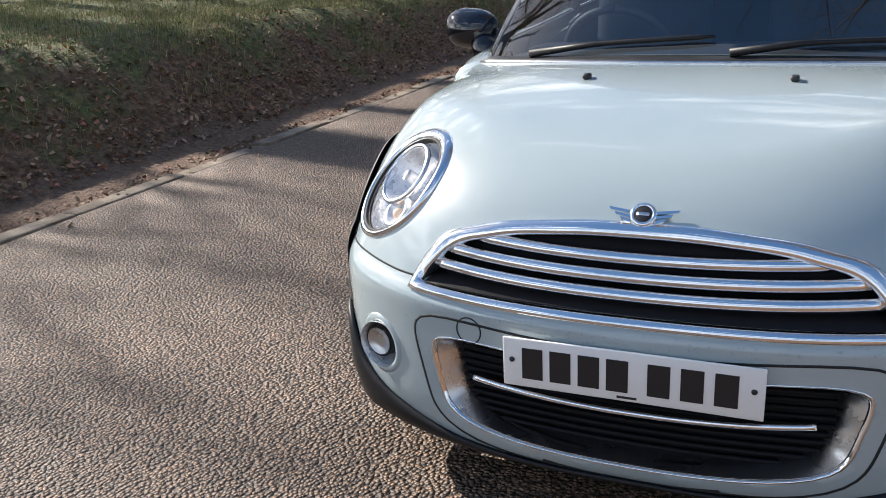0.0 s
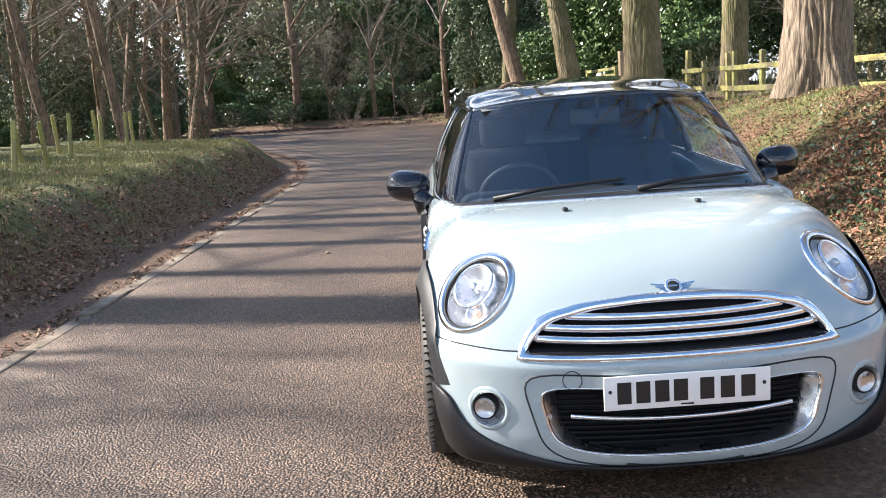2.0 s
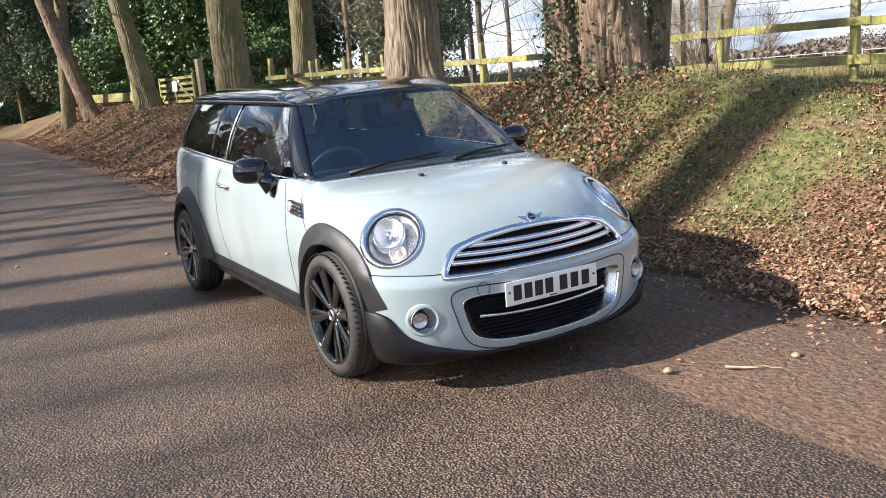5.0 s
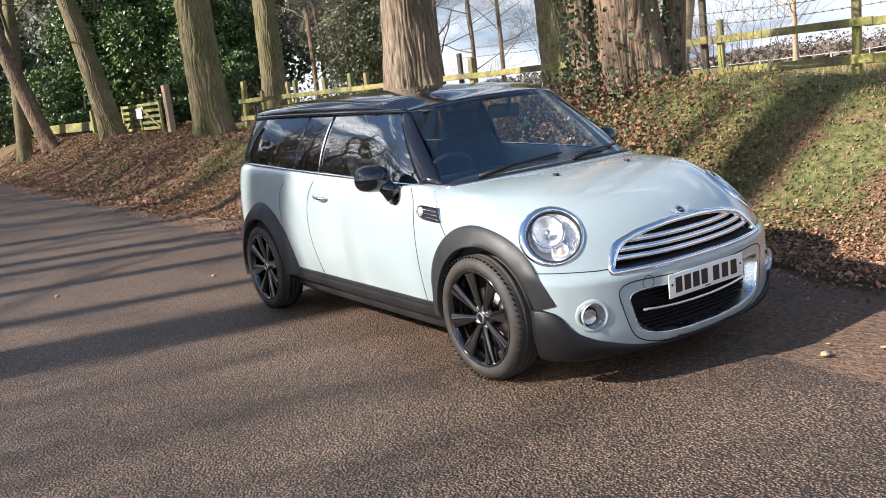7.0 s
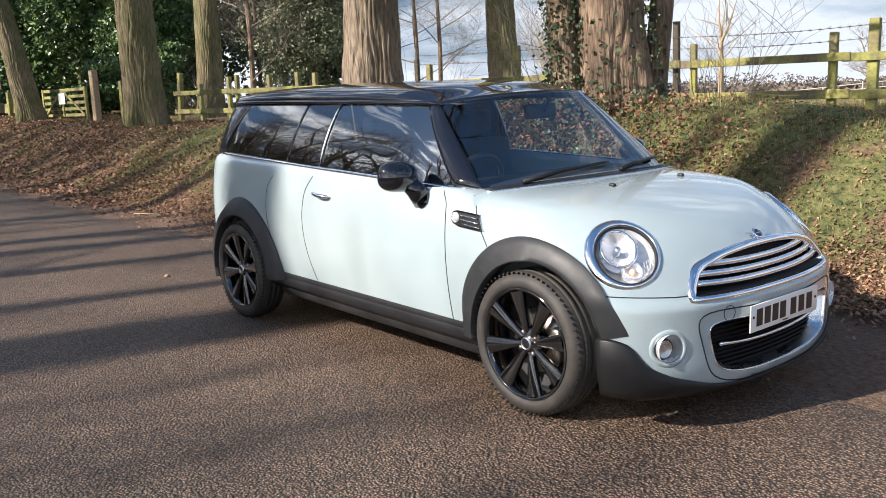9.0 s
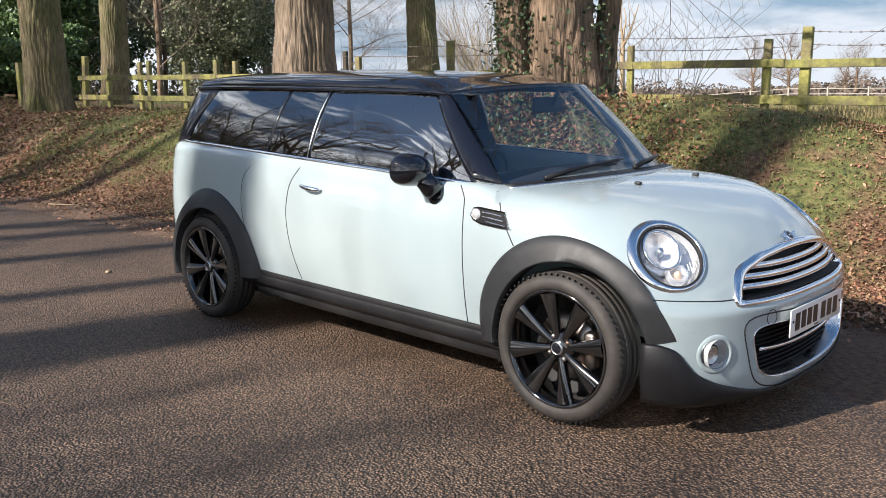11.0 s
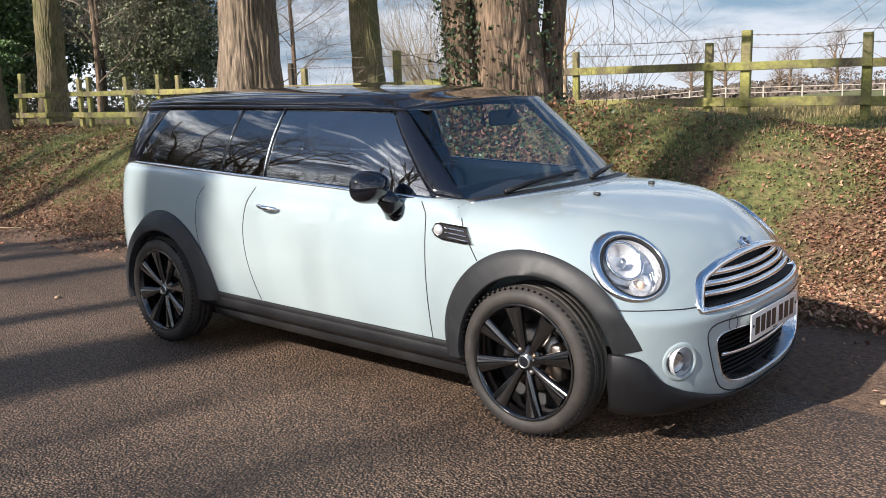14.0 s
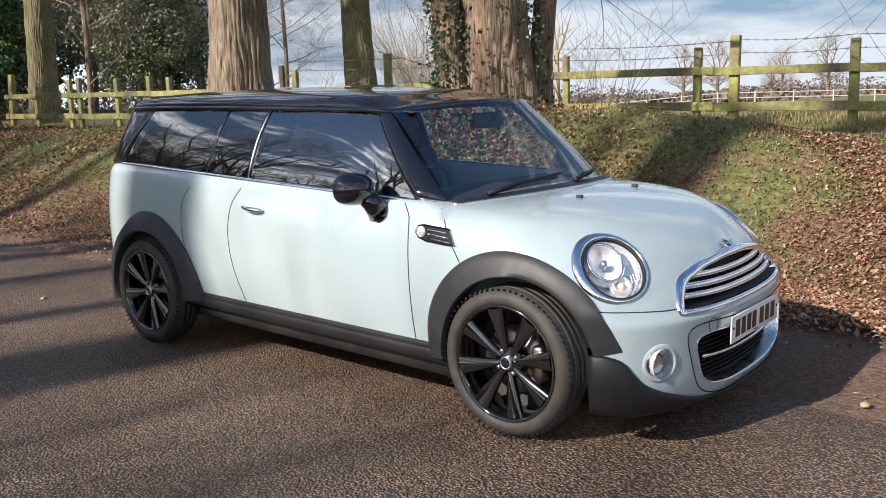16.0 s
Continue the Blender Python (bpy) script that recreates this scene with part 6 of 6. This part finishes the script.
for z in (1.93, 2.08):
    for a, b in ((-4.66, -2.25), (-2.25, -0.92), (-0.92, 2.7), (-9.65, -4.68)):
        pts = [Vector((a + (b - a) * t, line_y(a + (b - a) * t) - 0.02, z + float(tilt(a + (b - a) * t)) + (0.02 if a > -3 else 0) - 0.03 * math.sin(math.pi * t))) for t in np.linspace(0, 1, 9)]
        w = part("wire", tube(pts, 0.0035, 4), WIRE, fence)
        lines = []
        for t in np.arange(0.03, 1, 0.11 / (b - a)):
            i = min(int(t * 8), 7)
            p = pts[i].lerp(pts[i + 1], t * 8 - i)
            lines.append(([p + Vector((-0.012, 0, -0.014)), p + Vector((0.012, 0, 0.014))], [0.003, 0.003]))
            lines.append(([p + Vector((0.012, 0.008, -0.012)), p + Vector((-0.012, -0.008, 0.012))], [0.003, 0.003]))
        tagged(tubes_mesh("barb", lines, WIRE, w, sides=(3, 3, 3)), kind="stuff")
# timber gate with a notice
gate = thing("gate", "weathered five-bar timber gate with a white notice", "gate")
GY = lambda x: 4.72 + (x + 21.5) * 0.125
for z in (1.31, 1.48, 1.65, 1.82, 2.00):
    rail((-22.05, GY(-22.05), z), (-24.7, GY(-24.7), z + 0.01), 0.085, gate)
for x in (-22.05, -24.7):
    post("stile", x, GY(x), 1.27, 2.07, 0.09, gate)
rail((-22.1, GY(-22.1) - 0.03, 1.29), (-23.4, GY(-23.4) - 0.03, 1.99), 0.07, gate)
rail((-24.65, GY(-24.65) - 0.03, 1.29), (-23.4, GY(-23.4) - 0.03, 1.99), 0.07, gate)
rail((-23.4, GY(-23.4) - 0.03, 1.29), (-23.4, GY(-23.4) - 0.03, 1.99), 0.07, gate)
notice = part("notice", rounded_box((0.42, 0.01, 0.30), (0, 0, 0), 0.003, 1), PLATE, gate, "blank white notice", smooth=False)
notice.matrix_basis = pose(-23.4, GY(-23.4) - 0.06, 1.77, 0, 0, 7)
gp = thing("gate_post", "thick squared timber gate post with pale top", "post", at=(-21.5, 4.72, 1.16))
post("post", 0, 0, 0, 1.29, 0.2, gp, 0, PALE)
for x, y, z0, z1, w in ((-20.0, 4.9, 1.14, 2.11, 0.14), (-27.2, 4.0, 1.25, 2.10, 0.16), (-26.4, 4.1, 1.24, 1.99, 0.12)):
    p = thing("fence_post", "short weathered timber fence post", "post", "odd posts by the gate", (x, y, z0))
    post("post", 0, 0, 0, z1 - z0, w, p)
low = thing("low_rail", "low green plank rail by the gate", "rail")
rail((-26.0, 4.3, 1.58), (-31.5, 3.2, 1.66), 0.30, low)
# leaning stakes behind the grassy bank
for k, (x, y, h, lean) in enumerate([(-8.1, -6.6, 0.66, 3), (-8.9, -6.5, 0.62, -14), (-9.6, -7.2, 0.40, 0), (-10.2, -6.6, 0.62, 8), (-10.9, -7.3, 0.55, 12), (-12.1, -7.0, 0.66, -10), (-12.6, -7.4, 0.6, 9), (-13.6, -7.0, 0.6, -6), (-14.5, -7.4, 0.65, 8), (-15.6, -7.2, 0.6, -5), (-16.6, -7.4, 0.6, 4), (-7.3, -6.8, 0.6, 5)]):
    zb = float(height(x, y))
    st = thing("stake", "weathered leaning timber fence stake", "stake", "stakes behind the bank", (x, y, zb))
    post("post", 0, 0, 0, h + 0.12, 0.075, st, lean * 1.3)
WHITE = material("white_rail_paint", (0.36, 0.32, 0.27), 0.6, grain=0.1)
pad = thing("paddock_rail", "long white paddock rail across the field", "fence")
for k in range(34):
    x, y = -64 + k * 3.4, 74 + k * 0.9
    part("post", rounded_box((0.12, 0.12, 1.3), (x, y, float(height(x, y)) + 0.6), 0), WHITE, pad, smooth=False)
for z in (0.62, 1.12):
    for a in range(0, 33, 3):
        p, q = (-64 + a * 3.4, 74 + a * 0.9), (-64 + (a + 3) * 3.4, 74 + (a + 3) * 0.9)
        rail((*p, float(height(*p)) + z), (*q, float(height(*q)) + z), 0.07, pad, WHITE)

# ---- leaves, grass and twigs on the ground ----
DEAD = [material("dead_leaf_rust", (0.26, 0.135, 0.070), 0.8, per_island=0.55), material("dead_leaf_tan", (0.34, 0.22, 0.13), 0.8, per_island=0.45), material("dead_leaf_dark", (0.12, 0.065, 0.038), 0.85, per_island=0.5)]
GRASS = [material("grass_green", (0.155, 0.185, 0.045), 0.6, per_island=0.5), material("grass_straw", (0.30, 0.245, 0.11), 0.75, per_island=0.4)]


def scatter(rng, count, xr, yr, keep):
    x = rng.uniform(*xr, count)
    y = rng.uniform(*yr, count)
    ok = rng.random(count) < keep(x, y)
    return x[ok], y[ok]


def litter(name, x, y, size, mat, seed, label, lift=0.012):
    """Flat-lying curled dead leaves."""
    rng = np.random.default_rng(seed)
    n = len(x)
    z = np.maximum(height(x, y), rise(x)) + lift
    a = rng.uniform(0, 2 * np.pi, n)
    tilt = rng.normal(0, 0.45, (n, 2))
    u = np.stack([np.cos(a), np.sin(a), tilt[:, 0]], 1)
    v = np.stack([-np.sin(a), np.cos(a), tilt[:, 1]], 1)
    s = (size * rng.uniform(0.6, 1.4, n))[:, None]
    up = np.array([0, 0, 1.0])
    c = np.stack([x, y, z], 1)
    q = np.stack([c - u * s * 0.75, c - u * s * 0.1 + v * s * 0.5 + up * s * 0.22, c + u * s * 0.75 + up * s * 0.1, c - u * s * 0.1 - v * s * 0.5 + up * s * 0.22], 1).reshape(-1, 3)
    f = np.arange(4 * n).reshape(n, 4)
    tri = np.concatenate([f[:, [0, 1, 2]], f[:, [0, 2, 3]]])
    ob = raw(name, q.tolist(), tri.tolist(), mat, smooth=False)
    return tagged(ob, label, "leaves", kind="stuff")


def blades(name, x, y, tall, mat, seed, label):
    """Grass: bent tapering blades in tufts."""
    rng = np.random.default_rng(seed)
    n = len(x)
    z = height(x, y) - 0.01
    a = rng.uniform(0, 2 * np.pi, n)
    lean = rng.uniform(0.1, 0.9, n)
    h = tall * rng.uniform(0.5, 1.3, n)
    w = 0.0024 * rng.uniform(0.7, 1.5, n)
    c, s = np.cos(a), np.sin(a)
    p = np.stack([x, y, z], 1)
    side = np.stack([-s, c, 0 * s], 1) * w[:, None]
    mid = p + np.stack([c * lean * h * 0.3, s * lean * h * 0.3, h * 0.6], 1)
    tip = p + np.stack([c * lean * h * 0.9, s * lean * h * 0.9, h * (1 - 0.35 * lean)], 1)
    q = np.stack([p - side, p + side, mid + side * 0.8, mid - side * 0.8, tip], 1).reshape(-1, 3)
    f = np.arange(5 * n).reshape(n, 5)
    tri = np.concatenate([f[:, [0, 1, 2]], f[:, [0, 2, 3]], f[:, [3, 2, 4]]])
    ob = raw(name, q.tolist(), tri.tolist(), mat, smooth=False)
    return tagged(ob, label, "grass", kind="stuff")


def off_road(x, y):
    return np.maximum(y - right_edge(x), left_edge(x) - y)


rng = np.random.default_rng(11)
leafy = lambda x, y: np.clip((leaf_share(x, y) - 0.30) * 3.2 + 0.4 * fbm(x, y, 2.3, 1.0), 0.06, 1) * (off_road(x, y) > np.where(y > 0, lerp(0.25, 1.40, sstep(-5, -1, x)) + 0.22 * fbm(x, y, 3.1, 2.0), 0.5))
for k, mat in enumerate(DEAD):
    x, y = scatter(rng, 66000, (-13, 3.5), (1.0, 6.4), leafy)
    litter("leaf_litter", x, y, 0.018, mat, 20 + k, "dead brown leaves over the bank")
    x, y = scatter(rng, 46000, (-2.6, 3.6), (1.6, 4.8), lambda x, y: np.clip(leafy(x, y) * 0.8 - 0.38 + 0.6 * sstep(-0.2, 2.2, x) * sstep(3.9, 2.9, y) + 0.35 * fbm(x, y, 2.9, 7.0), 0, 1) * (off_road(x, y) > 1.3 + 0.45 * rng.random(len(x))))
    litter("leaf_litter", x, y, 0.019, mat, 25 + k, "thick drift of dead leaves on the bank", 0.022)
    x, y = scatter(rng, 26000, (-34, -10), (0.4, 6.0), leafy)
    litter("leaf_litter", x, y, 0.036, mat, 30 + k, "dead brown leaves under the far trees")
    x, y = scatter(rng, 12000, (-16, 1.5), (-6.5, -3.4), leafy)
    litter("leaf_litter", x, y, 0.026, mat, 40 + k, "dead leaves over the grassy bank")
    # strays along the lane's edges
    x = rng.uniform(-40, 3, 2600)
    side = rng.random(2600) < 0.5
    y = np.where(side, right_edge(x) - np.abs(rng.normal(0, 0.22, 2600)) + 0.4 + 1.0 * sstep(-5, -1, x), left_edge(x) + np.abs(rng.normal(0, 0.10, 2600)) - 0.26)
    litter("stray_leaves", x, y, 0.022, mat, 50 + k, "stray dead leaves along the road edge", 0.006)
x, y = scatter(rng, 5200, (-9, 4), (0.2, 2.2), lambda x, y: (off_road(x, y) > 0.02) * (off_road(x, y) < 1.7) * 0.7)
litter("leaf_crumbs", x, y, 0.009, DEAD[2], 60, "leaf crumbs and needles on the bare dirt", 0.004)
x, y = scatter(rng, 1500, (-9, 4), (0.1, 2.2), lambda x, y: (off_road(x, y) > -0.1) * (off_road(x, y) < 1.7) * 0.7)
litter("leaf_crumbs", x, y, 0.013, DEAD[1], 62, "pale leaf crumbs on the bare dirt", 0.004)
x, y = scatter(rng, 5000, (-46, -40), (-20, 6), lambda x, y: np.ones_like(x) * 0.8)
litter("leaf_litter", x, y, 0.07, DEAD[2], 61, "dead leaves below the far hedge")
green = lambda x, y: np.clip(1.1 - leaf_share(x, y) * 1.35 + 0.55 * fbm(x, y, 1.9, 4.0), 0, 1) ** 1.6 * (off_road(x, y) > np.where(y > 0, lerp(0.7, 1.4, sstep(-5, -1, x)), 0.7))
x, y = scatter(rng, 170000, (-14, 3.5), (1.3, 8.0), green)
blades("grass", x, y, 0.055, GRASS[0], 70, "short green grass on the bank")
x, y = scatter(rng, 52000, (-9, 3.5), (1.5, 9.0), green)
blades("grass", x, y, 0.06, GRASS[1], 71, "straw-coloured dry grass on the bank")
x, y = scatter(rng, 90000, (-18, 1.5), (-8.5, -4.1), green)
blades("grass", x, y, 0.07, GRASS[0], 72, "green grass on the roadside bank")
x, y = scatter(rng, 80000, (-18, 1.5), (-8.5, -3.9), green)
blades("grass", x, y, 0.075, GRASS[1], 73, "dry grass on the roadside bank")
x, y = scatter(rng, 40000, (-26, -9), (2.0, 7), green)
blades("grass", x, y, 0.09, GRASS[0], 74, "green grass under the far trees")
x, y = scatter(rng, 24000, (-9, 4), (7.2, 12), lambda x, y: np.ones_like(x) * 0.9)
blades("grass", x, y, 0.15, GRASS[1], 75, "rank dry grass behind the fence")

# ivy mound with leaf heap at the foot of the broad old tree
rng = np.random.default_rng(17)
n = 7000
mx, my = rng.normal(-3.9, 0.95, n), rng.normal(3.35, 0.42, n)
bump_h = 0.42 * np.exp(-((mx + 3.9) / 1.1) ** 2 - ((my - 3.75) / 0.55) ** 2)
mound = thing("ivy_mound", "heap of dead leaves grown over with trailing ivy", "shrub")
leaf_cloud("ivy", np.stack([mx, my, height(mx, my) + bump_h * rng.uniform(0.55, 1.1, n) + 0.03], 1)[:1500], 0.040, IVY, mound, 18, "trailing ivy", 1.1)
leaf_cloud("dead_foliage", np.stack([mx, my, height(mx, my) + bump_h * rng.uniform(0.3, 0.95, n) + 0.02], 1)[2300:4700], 0.032, DEAD[0], mound, 19)["kind"] = "stuff"
leaf_cloud("dead_foliage", np.stack([mx, my, height(mx, my) + bump_h * rng.uniform(0.3, 0.95, n) + 0.02], 1)[4700:], 0.030, DEAD[2], mound, 20)["kind"] = "stuff"
# brambles and thin shoots by the trunks
for x0, y0, count, tall in ((-3.3, 5.6, 26, 1.5), (-7.6, 4.9, 16, 1.0), (-17.4, 5.5, 16, 1.3), (-15.6, 6.2, 10, 1.1), (-9.4, 3.6, 10, 0.7), (-4.8, 4.6, 18, 1.6), (-43.5, -5.0, 40, 4.2), (-44.2, -8.5, 46, 1.8), (-44.4, -1.5, 46, 1.8), (-44.0, -11.5, 46, 1.6), (0.2, 7.0, 12, 1.3)):
    r = random.Random(int(x0 * 31))
    t = thing("bramble", "thin leafless bramble shoots", "shrub", "brambles", (x0, y0, float(height(x0, y0)) - 0.03))
    out = []
    for _ in range(count):
        a = r.uniform(0, 6.283)
        limbs(r, (0.3 * math.cos(a), 0.3 * math.sin(a), 0), (0.5 * math.cos(a), 0.5 * math.sin(a), 1), tall * r.uniform(0.5, 1.0), 0.006, 1, out, 0.15, 0.5, 3)
    tubes_mesh("crown", out, TWIG, t, sides=(4, 3, 3))
# fallen sticks
for k, (x, y, l, a) in enumerate([(-8.9, 0.85, 0.7, 20), (1.45, 1.5, 0.45, -30), (-1.4, 2.3, 0.5, 10), (-2.4, 2.6, 0.6, 200), (0.9, 2.1, 0.4, 70), (-7.8, 1.6, 0.4, 140), (1.9, 1.15, 0.35, 15), (1.2, 0.55, 0.18, 40)]):
    r = random.Random(k)
    out = []
    limbs(r, (0, 0, 0), (math.cos(radians(a)), math.sin(radians(a)), 0), l, 0.009, 1, out, 0.1, 0.4, 2)
    lines = [([Vector((p.x, p.y, 0.012 + 0.25 * abs(p.z))) for p in pts], rad) for pts, rad in out]
    st = tubes_mesh("stick", lines, BLOND, None)
    st.location = (x, y, max(float(height(x, y)), 0.0))
    tagged(st, "pale dry fallen stick on the ground", "stick", "fallen sticks")
for k, (x, y) in enumerate([(-5.0, -1.8), (1.05, 0.35), (1.3, 0.9), (-4.3, -0.6)]):
    bm = bmesh.new()
    bmesh.ops.create_icosphere(bm, subdivisions=2, radius=0.022)
    for v in bm.verts:
        v.co *= 1 + 0.25 * noise.noise(v.co * 60 + Vector((k, 0, 0)))
        v.co.z *= 0.6
    st = part("stone", bm, PALE)
    st.location = (x, y, 0.008)
    tagged(st, "small pale loose stone on the road", "stone", "loose stones")
# worn concrete edging
CONC = material("worn_concrete", (0.29, 0.235, 0.175), 0.85, grain=0.25, grain_scale=50, second=(0.15, 0.115, 0.08), second_scale=7, bump=0.5, bump_scale=120)
kerb = thing("kerb", "worn pale concrete edging half buried in leaves", "kerb")
kerb["kind"] = "structure"
x = 2.5
k = 0
while x > -13:
    l = 0.9
    y = float(left_edge(x - l / 2)) - 0.055
    bm = rounded_box((l - 0.012, 0.125, 0.12), (0, 0, 0), 0.012, 2)
    ob = part("kerb_stone", bm, CONC, kerb, smooth=False)
    ob.matrix_basis = pose(x - l / 2, y, float(rise(x)) - 0.052 + 0.010 * math.sin(k * 2.3), 0, 0.4 * math.sin(k * 1.7), 0.5 * math.sin(k))
    x -= l
    k += 1
